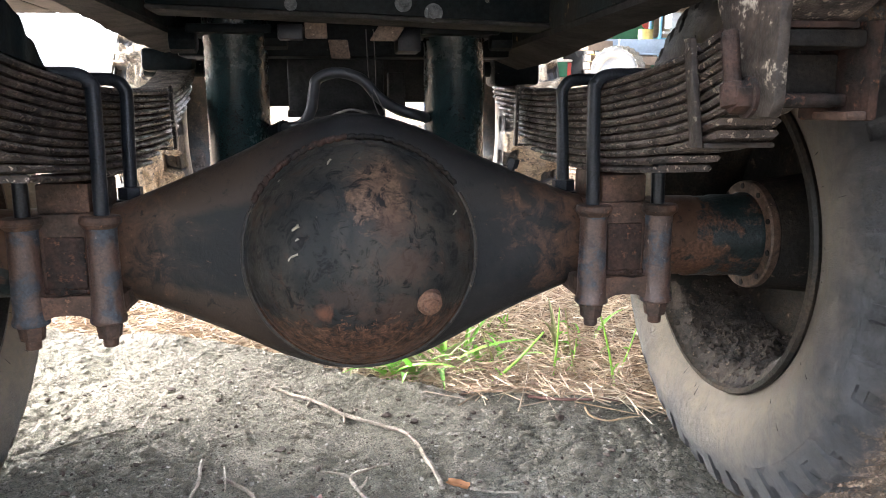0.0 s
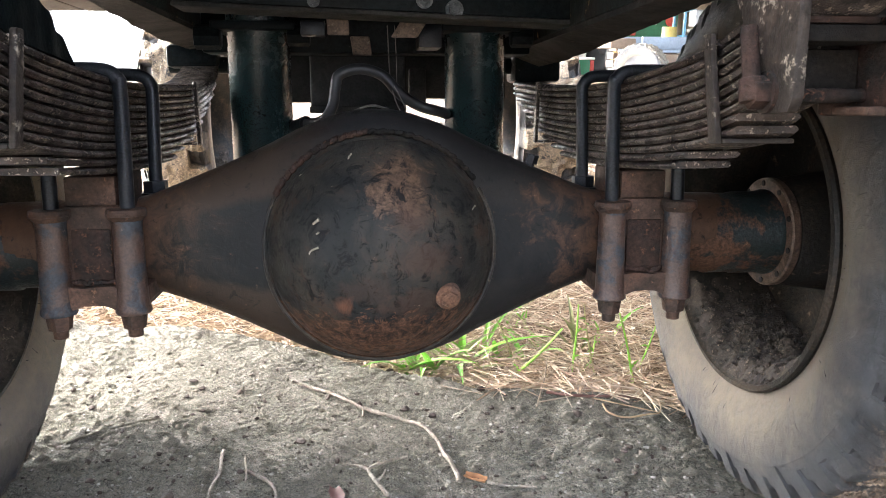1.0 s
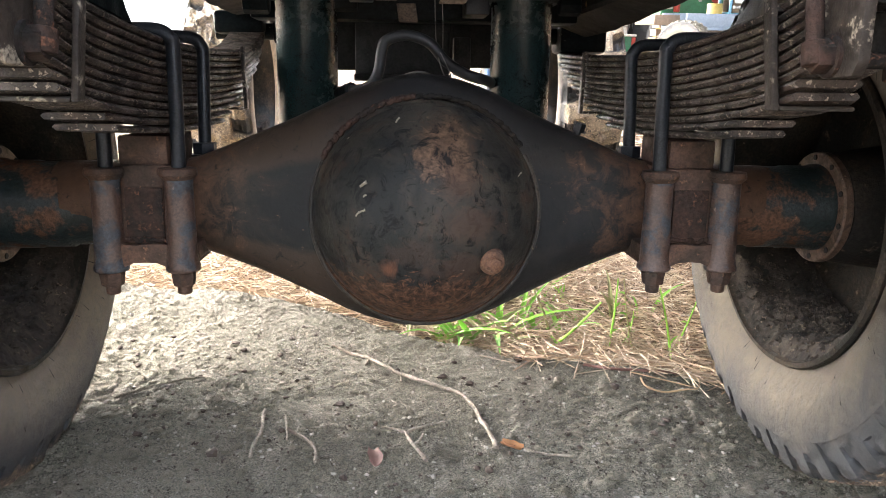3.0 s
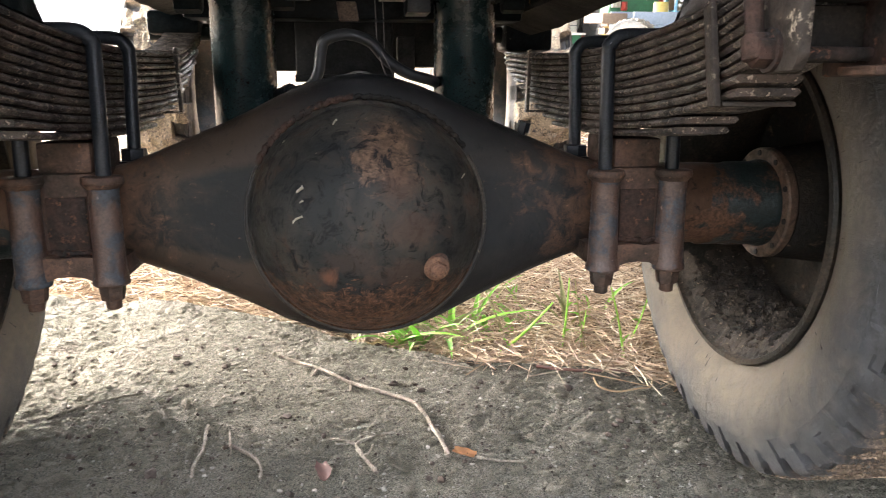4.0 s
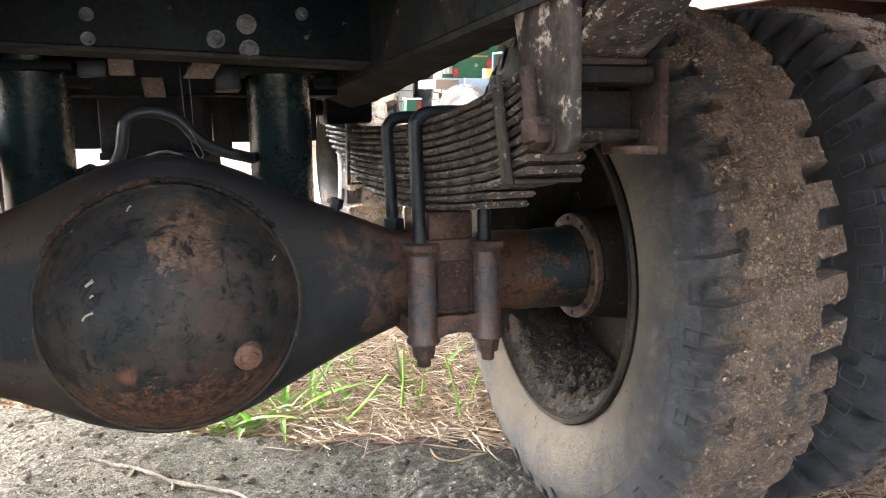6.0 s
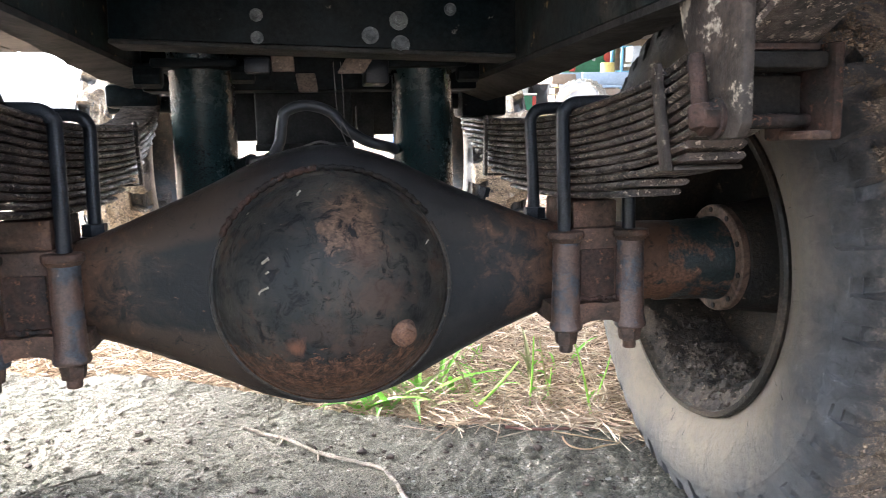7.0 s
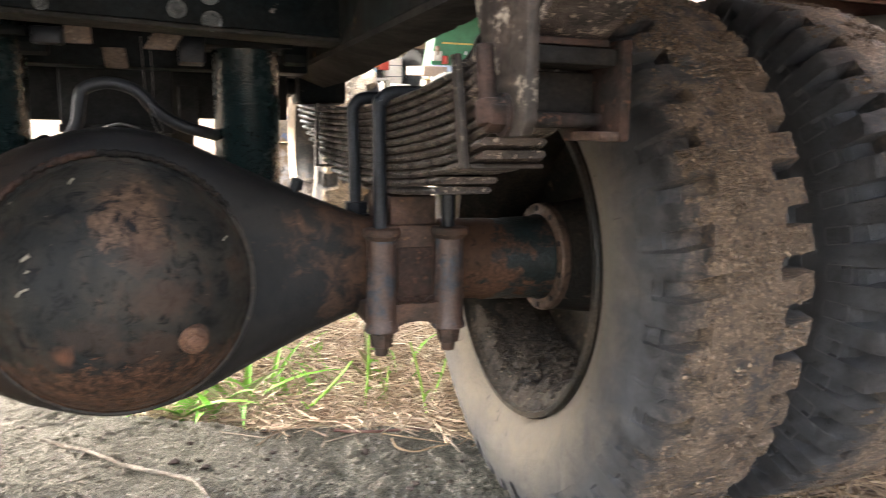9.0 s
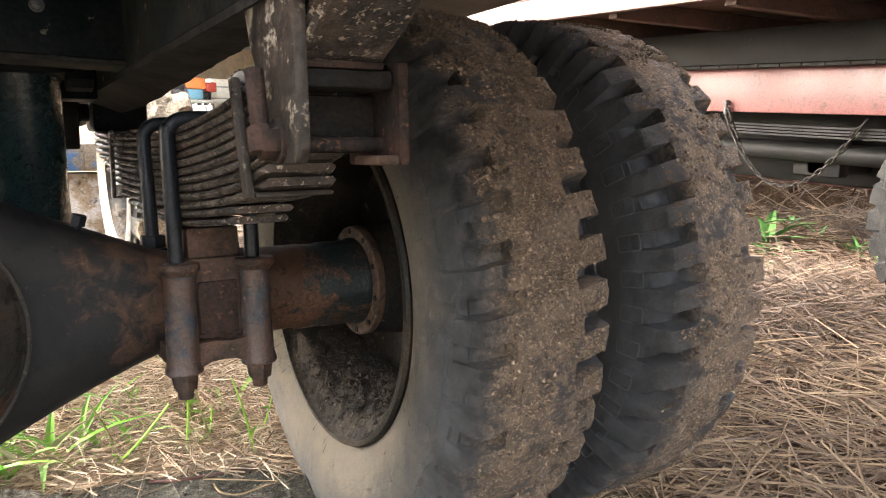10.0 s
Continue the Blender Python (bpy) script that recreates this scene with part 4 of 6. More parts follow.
def frame_parts():
    lean_m = pose(0, 0, 0, 0, 2.06, 0)
    for s in (1, -1):
        zi = 0.374 if s > 0 else 0.397
        lo, hi = min(s * 0.38, s * 0.388), max(s * 0.38, s * 0.388)
        bm = bmesh.new()
        block(bm, lo, hi, -1.05, 5.5, zi + 0.011, zi + 0.23, 0.003)
        block(bm, min(s * 0.389, s * 0.462), max(s * 0.389, s * 0.462), -1.05, 5.5, zi + 0.221, zi + 0.23, 0.003)
        r = part("frame_rail", bm, RAILM, truck, "channel frame rail, flaking black paint over tan primer")
        part("lower_flange", bent_flange(s, zi), UNDER, r, "dusty bent lower flange caked with old mud", angle=50)
        bm = bmesh.new()
        block(bm, min(s * 0.395, s * 0.525), max(s * 0.395, s * 0.525), 0.74, 0.86, 0.30 if s > 0 else 0.335, 0.395, 0.012)
        rod(bm, (s * 0.375, 0.80, 0.345), (s * 0.53, 0.80, 0.345), 0.022, 20, bevel=0.003)
        rod(bm, (s * 0.362, 0.80, 0.345), (s * 0.376, 0.80, 0.345), 0.030, 8, bevel=0.003)
        part("rear_hanger", bm, CHASSIS, truck, "black spring hanger with pin")
    zc = 0.4107
    bm = bmesh.new()
    block(bm, -0.378, 0.378, 0.138, 0.146, zc, 0.60, 0.003)
    cm = part("cross_member", bm, CHASSIS, truck, "black channel cross member with bolts and scratches")
    cm.matrix_basis = lean_m
    bm = bmesh.new()
    block(bm, -0.378, 0.378, 0.134, 0.235, zc - 0.0095, zc - 0.0005, 0.003)
    part("lower_flange", bm, UNDER, cm, "dusty lower flange")
    for x, z, r in ((0.084, 0.036, 0.011), (0.137, 0.065, 0.012), (0.141, 0.021, 0.012), (-0.122, 0.024, 0.008), (-0.123, 0.064, 0.008), (0.062, 0.15, 0.011), (-0.2, 0.1, 0.009), (0.235, 0.09, 0.008)):
        bm = bmesh.new()
        hexbolt(bm, (x, 0.138, zc - 0.0132 + z), (0, -1, 0), r, 0.010)
        part("bolt", bm, BOLTM, cm, "grey worn bolt head")
    # second beam behind, gearbox plate and its lower parts
    bm = bmesh.new()
    block(bm, -0.378, 0.378, 0.47, 0.56, 0.355, 0.56, 0.005)
    part("cross_member", bm, CHASSIS, truck)
    bm = bmesh.new()
    block(bm, -0.148, 0.088, 0.60, 0.64, 0.225, 0.40, 0.008)
    block(bm, -0.150, 0.090, 0.585, 0.60, 0.218, 0.236, 0.003)
    part("gearbox_plate", bm, UNDERDARK, truck, "dark dusty plate behind the axle")
    for x0, x1, y0, y1, z0, z1, m in ((-0.34, -0.13, 0.66, 0.70, 0.245, 0.40, UNDERDARK), (0.075, 0.36, 0.68, 0.72, 0.255, 0.40, UNDER), (0.10, 0.145, 0.64, 0.675, 0.235, 0.33, UNDER)):
        bm = bmesh.new()
        block(bm, x0, x1, y0, y1, z0, z1, 0.006)
        part("gearbox_plate", bm, m, truck)
    bm = bmesh.new()
    block(bm, -0.125, 0.150, 1.85, 2.30, 0.06, 0.40, 0.03)
    block(bm, -0.140, 0.162, 1.83, 1.86, 0.10, 0.38, 0.008)
    rod(bm, (0.01, 1.84, 0.21), (0.01, 1.70, 0.20), 0.075, 24, 0.05)
    for k in range(3):
        block(bm, -0.10 + k * 0.09, -0.085 + k * 0.09, 1.815, 1.829, 0.12, 0.36, 0.004)
    part("gearbox", bm, UNDERDARK, truck, "dark greasy gearbox casing")
    bm = bmesh.new()
    rod(bm, (-0.03, 0.13, 0.06), (-0.02, 0.95, 0.12), 0.05, 24)
    rod(bm, (-0.03, 0.12, 0.05), (-0.03, 0.22, 0.06), 0.085, 24, 0.06)
    part("drive_shaft", bm, CHASSIS, truck)
    # strips and short pieces under the cross member
    for x0, x1, y0, y1, z0, z1, mat, lean in (
            (-0.140, -0.091, 0.237, 0.275, 0.373, 0.402, UBOLT, 0.0),
            (0.101, 0.150, 0.30, 0.40, 0.356, 0.405, UBOLT, 0.0),
            (-0.088, -0.044, 0.24, 0.252, 0.375, 0.408, BROWNSTRIP, -0.05),
            (-0.042, 0.002, 0.455, 0.467, 0.350, 0.392, BROWNSTRIP, -0.14),
            (0.050, 0.104, 0.24, 0.25, 0.371, 0.404, BROWNSTRIP, 0.65)):
        bm = bmesh.new()
        block(bm, x0, x1, y0, y1, z0, z1, 0.003)
        bmesh.ops.transform(bm, matrix=Matrix(((1, 0, lean, -lean * (z0 + z1) / 2), (0, 1, 0, 0), (0, 0, 1, 0), (0, 0, 0, 1))), verts=bm.verts)
        part("bracket_strip", bm, mat, truck, "dusty bare steel strip" if mat is BROWNSTRIP else "")
    # lift cylinders
    for x in (-0.244, 0.236):
        c = part("lift_cylinder", lathe_z([(0.001, -0.03), (0.066, -0.03), (0.0675, -0.02), (0.0675, 0.380), (0.0690, 0.3825), (0.0690, 0.44), (0.001, 0.44)], 56), CYL, truck, "glossy dark green steel cylinder")
        c.location = (x, 0.415, 0)
        bm = bmesh.new()
        block(bm, -0.086, 0.086, -0.1, 0.08, 0.392, 0.41, 0.004)
        if x < 0:
            rod(bm, (-0.122, -0.07, 0.378), (-0.069, -0.07, 0.378), 0.026, 8, bevel=0.003)
        rod(bm, (0.069, -0.07, 0.382), (0.116, -0.07, 0.382), 0.022, 8, bevel=0.003)
        part("mount", bm, CHASSIS, c, "black mounting with side studs")
    # hose and wires
    hz = 0.018 - 0.5
    part("hose", sweep([(-0.26, 0.53, 0.175), (-0.20, 0.46, 0.18), (-0.15, 0.36, 0.195), (-0.105, 0.31, 0.205), (-0.083, 0.30, 0.235), (-0.076, 0.30, 0.275), (-0.066, 0.30, 0.300), (-0.024, 0.30, 0.312), (0.024, 0.30, 0.298), (0.058, 0.30, 0.262), (0.10, 0.31, 0.236), (0.15, 0.33, 0.222), (0.20, 0.50, 0.21), (0.28, 0.54, 0.20)], 0.0118, 14, 8), RUBBERHOSE, truck, "curved black rubber hose")
    part("coupling", sweep([(-0.205, 0.47, 0.179), (-0.175, 0.41, 0.187), (-0.14, 0.345, 0.197)], 0.0175, 12, 10, None, 0.08), UBOLT, truck, "ribbed black hose coupling")
    part("wire", sweep([(0.035, 0.30, 0.40), (0.037, 0.30, 0.34), (0.040, 0.30, 0.29), (0.048, 0.28, 0.25), (0.06, 0.26, 0.222), (0.068, 0.25, 0.228), (0.058, 0.24, 0.25), (0.045, 0.235, 0.275)], 0.0013, 6, 6), WIRE, truck)
    part("wire", sweep([(0.050, 0.30, 0.40), (0.053, 0.30, 0.33), (0.053, 0.30, 0.27)], 0.0011, 6, 6), WIRE, truck)
    part("wire", sweep([(-0.062, 0.24, 0.212), (-0.03, 0.2, 0.228), (0.0, 0.18, 0.236), (0.03, 0.19, 0.228)], 0.0026, 8, 6), WIRE, truck, "pale cable over the axle")
    # bed out of view; board lengths chosen to shade springs and tyres, not the axle
    for k in range(10):
        bm = bmesh.new()
        block(bm, -1.35 + k * 0.27, -1.35 + k * 0.27 + 0.262, -0.62 if 4 <= k <= 5 else -2.1, 1.05 if k >= 7 else 1.85, 0.605, 0.635, 0.004)
        part("deck_board", bm, DECKM, truck, "unseen dark bed board, its length set to shape the light")
    # high sides out of view, added to keep sky light off the ground beside
    for s in (-1, 1):
        for k in range(4):
            bm = bmesh.new()
            block(bm, s * 1.335 - 0.014, s * 1.335 + 0.014, -2.1, 1.05 if s > 0 else 1.85, 0.638 + k * 0.30, 0.932 + k * 0.30, 0.004)
            part("sky_block_board", bm, DECKM, truck, "unseen dark board above the truck side, added to block sky")
    for k in range(3):
        bm = bmesh.new()
        block(bm, -1.318, 1.318 if k < 2 else 0.53, -0.58 + k * 1.05, -0.52 + k * 1.05, 0.637, 0.74, 0.004)
        part("bearer", bm, DECKM, truck)


frame_parts()


# ---- wheels ----
def tyre_mesh(lugs=46, d_in=0.010, d_out=0.030, flip=1, seed=1, lumps=0.004, wide=0.30, shoulder=0.35, low=0.4244):
    """Tyre about the x axis, centre at the origin: carcass, lugs cut at both shoulders, mud lumps on the tread.
    d_in, d_out: depth of the cuts on the truck's side and on the far side; low: how far down the shoulder they reach."""
    side = [(0.080, 0.262), (0.086, 0.284), (0.098, 0.289), (0.107, 0.296), (0.118, 0.312), (0.130, 0.336), (0.137, 0.362), (0.1395, 0.386), (0.1385, 0.400), (0.1365, 0.412), (0.1335, 0.4235), (0.1325, 0.4245), (0.1285, 0.438),
            (0.1265, 0.4425), (0.1215, 0.455), (0.1165, 0.468), (0.1120, 0.478), (0.1085, 0.4825), (0.102, 0.4855), (0.094, 0.4870), (0.083, 0.4880), (0.072, 0.4889), (0.062, 0.4896), (0.059, 0.4897), (0.046, 0.4903), (0.034, 0.4908), (0.022, 0.4912), (0.011, 0.4914)]
    prof = side + [(0.0, 0.4915)] + [(-x, r) for x, r in side[::-1]]
    us = [0.0, 0.035, wide / 2, wide - 0.035, wide, wide + (1 - wide) * 0.2, wide + (1 - wide) * 0.4, wide + (1 - wide) * 0.6, wide + (1 - wide) * 0.8]
    rr = random.Random(seed)
    n, vs = len(prof), []
    jit = [rr.uniform(-0.16, 0.16) for _ in range(lugs)]
    dep = [rr.uniform(0.7, 1.15) for _ in range(lugs)]
    torn = [rr.uniform(0, 1) for _ in range(lugs)]
    for L in range(lugs):
        for k, u in enumerate(us):
            groove = 1 <= k <= 3
            for i, (x, r) in enumerate(prof):
                a = abs(x)
                outer = (x * flip) > 0
                depth = d_out if outer else d_in
                c = max(-1, min(1, x / 0.105))
                shear = 0.25 * c * flip
                if r > low + 0.012 * (L % 3 - 1) * (low > 0.43):
                    reach = 0.0605 if (L % 2 == 0) else 0.047
                    fade = 1.0 if a > reach else 0.0
                else:
                    fade = 0.0
                d = depth * fade * dep[L] if groove else 0.0
                if r < 0.478 and groove and fade:
                    d = (0.006 + shoulder * depth) * (0.6 + 0.4 * (r - 0.424) / 0.054)
                t = 2 * math.pi * (L + u + shear + (jit[L] if groove else 0) * 0.35) / lugs
                px, py, pz = x, r * math.sin(t), r * math.cos(t)
                up = 0.0
                if r > 0.47:
                    up = lumps * (noise.noise((px * 26, py * 26, pz * 26 + seed)) + 0.7 * noise.noise((px * 70, py * 70, pz * 70 + seed)))
                    if a > 0.09:
                        up -= 0.006 * torn[L] * max(0, noise.noise((px * 40, py * 40, pz * 40)) + 0.2)
                rad = r - d + up
                xx = x * (1 - (0.5 * d if a > 0.1 else 0))
                vs.append((xx, rad * math.sin(t), rad * math.cos(t)))
    m = lugs * len(us)
    fs = [(a * n + i, a * n + i + 1, ((a + 1) % m) * n + i + 1, ((a + 1) % m) * n + i) for a in range(m) for i in range(n - 1)]
    return vs, fs


def crumb_mesh(seed, count, lugs, wide, flip):
    """Angular grains lying on the tread, thicker in patches."""
    rr = random.Random(seed + 77)
    vs, fs = [], []
    while len(fs) < count * 8:
        x, a = rr.uniform(-0.098, 0.100), rr.uniform(0, 2 * math.pi)
        if noise.noise((x * 14, math.sin(a) * 6, math.cos(a) * 6 + seed)) + 0.5 * noise.noise((x * 50, math.sin(a) * 24, math.cos(a) * 24)) < rr.uniform(-0.25, 0.35):
            continue
        turn = a * lugs / (2 * math.pi) - 0.25 * max(-1, min(1, x / 0.105)) * flip
        if 0.0 < turn % 1 < wide and abs(x) > (0.056 if int(turn // 1) % 2 == 0 else 0.043):
            continue
        k = 0.0008 + 0.0032 * rr.random() ** 4
        r = float(np.interp(abs(x), [0, 0.06, 0.1], [0.4915, 0.4897, 0.4860])) + 0.001
        c = Vector((x, r * math.sin(a), r * math.cos(a)))
        n, e = Vector((0, math.sin(a), math.cos(a))), Vector((0, math.cos(a), -math.sin(a)))
        i = len(vs)
        j = [k * rr.uniform(0.6, 1.5) for _ in range(6)]
        vs += [tuple(c + q) for q in (Vector((j[0], 0, 0)), e * j[1], Vector((-j[2], 0, 0)), -e * j[3], n * j[4] * 0.8, -n * j[5])]
        fs += [(i + p, i + (p + 1) % 4, i + 4) for p in range(4)] + [(i + (p + 1) % 4, i + p, i + 5) for p in range(4)]
    return vs, fs


def wheel(s, cx, material, label, dish, parent=truck, lugs=46, cy=0.0, cz=0.0, scale=1.0, detail=True, seed=1, cuts=(0.024, 0.032), lumps=0.005, wide=0.33, crumbs=0, shoulder=0.35, low=0.4244):
    """Disc wheel with its tyre; dish: where the disc stands, towards the outside."""
    w = part("wheel", lathe_x([(s * dish, 0.075), (s * dish, 0.13), (s * (dish + 0.012), 0.16), (s * (dish + 0.014), 0.205), (s * (dish - 0.004), 0.235), (s * (dish - 0.012), 0.25),
                               (s * (dish + 0.004), 0.25), (s * (dish + 0.012), 0.235), (s * (dish + 0.03), 0.205), (s * (dish + 0.028), 0.16), (s * (dish + 0.014), 0.13), (s * (dish + 0.014), 0.075)], 64, True), DISCM, parent, "dirty steel disc wheel")
    w.location = (cx, cy, cz)
    w.scale = (scale,) * 3
    t = part("tyre", tyre_mesh(lugs, cuts[0], cuts[1], s, seed, lumps, wide, shoulder, low), material, w, label, angle=30)
    rim = [(s * x, r) for x, r in ((-0.1205, 0.286), (-0.1195, 0.2945), (-0.1135, 0.2975), (-0.104, 0.294), (-0.094, 0.270), (-0.080, 0.262), (-0.03, 0.255), (0.03, 0.255), (0.09, 0.262), (0.10, 0.286), (0.11, 0.288), (0.112, 0.276),
                                   (0.09, 0.252), (0.03, 0.245), (-0.03, 0.245), (-0.085, 0.256), (-0.108, 0.283))]
    part("rim", lathe_x(rim, 96, True), RIMPAINT, w, "narrow black rim ring, scuffed")
    if crumbs:
        part("mud_crumb_layer", crumb_mesh(seed, crumbs, lugs, wide, s), CRUMB, w, "tan crumbs of mud stuck to the tread", smooth=False)["kind"] = "stuff"
    if not detail and crumbs:
        # moulded outlines on the shoulder, one below each lug
        loop = []
        for u, r2 in ((-0.5, 0.432), (-0.5, 0.408), (-0.42, 0.400), (0.42, 0.400), (0.5, 0.408), (0.5, 0.432), (0.42, 0.437), (-0.42, 0.437), (-0.5, 0.432)):
            x = float(np.interp(r2, [0.386, 0.412, 0.4235, 0.438], [0.1395, 0.1365, 0.1335, 0.1285]))
            b = u * 0.026 / r2
            loop.append((-s * (x + 0.0003), r2 * math.sin(b), r2 * math.cos(b)))
        first = part("moulded_rib", sweep(loop, 0.0011, 5, 2), RIBM, t, "thin raised outline moulded in the rubber")
        for k in range(1, lugs):
            o = new("moulded_rib", first.data)
            o.parent = t
            o.matrix_basis = Matrix.Rotation(-2 * math.pi * k / lugs, 4, "X")
    if detail:
        rr = random.Random(seed + 8)
        for k in range(46):
            a = rr.uniform(0, 2 * math.pi)
            r1 = rr.uniform(0.300, 0.335) if k % 3 else rr.uniform(0.35, 0.40)
            L, sk = rr.uniform(0.006, 0.022), rr.uniform(-0.35, 0.35)
            pts = []
            for q in range(4):
                r2 = r1 + L * q / 3
                b = a + sk * L * q / 3 / r2
                x = float(np.interp(r2, [0.289, 0.296, 0.312, 0.336, 0.362, 0.386, 0.412, 0.43], [0.098, 0.107, 0.118, 0.130, 0.137, 0.1395, 0.1365, 0.131]))
                pts.append((-s * (x - 0.0004), r2 * math.cos(b), r2 * math.sin(b)))
            part("sidewall_crack", sweep(pts, 0.0011, 5, 1, (0.4, 1.0), 0.2, k), HOLE, t)
        rr = random.Random(seed + 3)
        vs, fs, nx, na = [], [], 46, 170
        for j in range(na):
            a = radians(-136 + 104 * j / (na - 1))
            e = math.sin(math.pi * j / (na - 1)) ** 0.7
            for i in range(nx):
                x = -0.1125 + i * (dish + 0.1065) / (nx - 1)
                base = float(np.interp(x, [-0.1125, -0.104, -0.094, -0.085, -0.03, 0.09], [0.2835, 0.279, 0.263, 0.2555, 0.2445, 0.247]))
                h = 0.003 + 0.020 * (i / (nx - 1)) ** 0.8 * (0.55 + 0.45 * math.sin(math.pi * j / (na - 1)) ** 2) + 0.013 * noise.noise((x * 30, a * 8, seed)) * min(1, i / 8)
                h += 0.007 * max(-0.2, noise.noise((x * 70, a * 18, seed + 4))) + 0.0025 * noise.noise((x * 190, a * 48, seed + 9))
                vs.append((s * x, (base + 0.002 - max(e * h, -0.001)) * math.cos(a), (base + 0.002 - max(e * h, -0.001)) * math.sin(a)))
        fs = grid_faces(nx, na)
        mud = part("caked_mud", (vs, fs), MUD, w, "dry crumbly mud caked inside the rim", angle=180)
        # loose clods lying on it
        cv, cf = [], []
        for _ in range(1500):
            q = Vector(vs[rr.randrange(20, na - 20) * nx + rr.randrange(2, nx - 2)])
            k = 0.0012 + 0.0065 * rr.random() ** 4
            i = len(cv)
            cv += [tuple(q + Vector(v) * k * rr.uniform(0.6, 1.3)) for v in ((1, 0, 0), (0, 1, 0), (-1, 0, 0), (0, -1, 0), (0, 0, 1), (0, 0, -1))]
            cf += [(i + p, i + (p + 1) % 4, i + 4) for p in range(4)] + [(i + (p + 1) % 4, i + p, i + 5) for p in range(4)]
        part("loose_mud", (cv, cf), MUD, mud, "loose crumbs of dry mud", smooth=False)["kind"] = "stuff"
    return w


for s in (1, -1):
    wheel(s, 0.795 if s > 0 else -0.812, TYRE, "worn lugged tyre, tan dust on its sidewall", 0.07, seed=2 + s, wide=0.44, cuts=(0.024, 0.040), crumbs=30000 if s > 0 else 0, low=0.4405)
    wheel(s, 1.152 if s > 0 else -1.17, TYRE_OUT, "lugged tyre with dried mud on black rubber", -0.04, detail=False, seed=12 + s, cuts=(0.042, 0.026), wide=0.46, lumps=0.004, crumbs=16000 if s > 0 else 0, shoulder=0.62)
    bm = bmesh.new()
    rod(bm, (s * 0.7455, 0, 0), (s * 0.86, 0, 0), 0.10, 40, 0.115, bevel=0.004)
    part("brake_drum", bm, DISCM, truck, "dark dirty brake drum")
    wheel(s, s * 0.80, TYRE_MUD, "big lugged tyre caked in tan mud", 0.05, lugs=20, cy=2.35, cz=0.17, scale=1.05, seed=30 + s, cuts=(0.05, 0.05), wide=0.5, lumps=0.02)

for s, x0, x1, z0, z1 in ((-1, -0.90, -0.58, -0.02, 0.13), (1, 0.52, 0.80, 0.16, 0.32)):
    bm = bmesh.new()
    block(bm, x0, x1, 3.5, 3.9, z0, z1, 0.02)
    for k in range(3):
        xx = x0 + 0.06 + k * 0.1
        block(bm, xx, xx + 0.02, 3.485, 3.499, z0 + 0.01, z1 - 0.01, 0.004)
    part("side_box", bm, BLUE, truck, "blue painted box streaked with tan mud")
    bm = bmesh.new()
    block(bm, x0 - 0.1, x1 + 0.02, 3.6, 4.0, z0 - 0.5, z0 - 0.01, 0.03)
    part("mud_flap", bm, MUDCLOTH if s < 0 else PALECLOTH, truck, "hanging flap streaked with mud")

# ---- trailer parked alongside ----


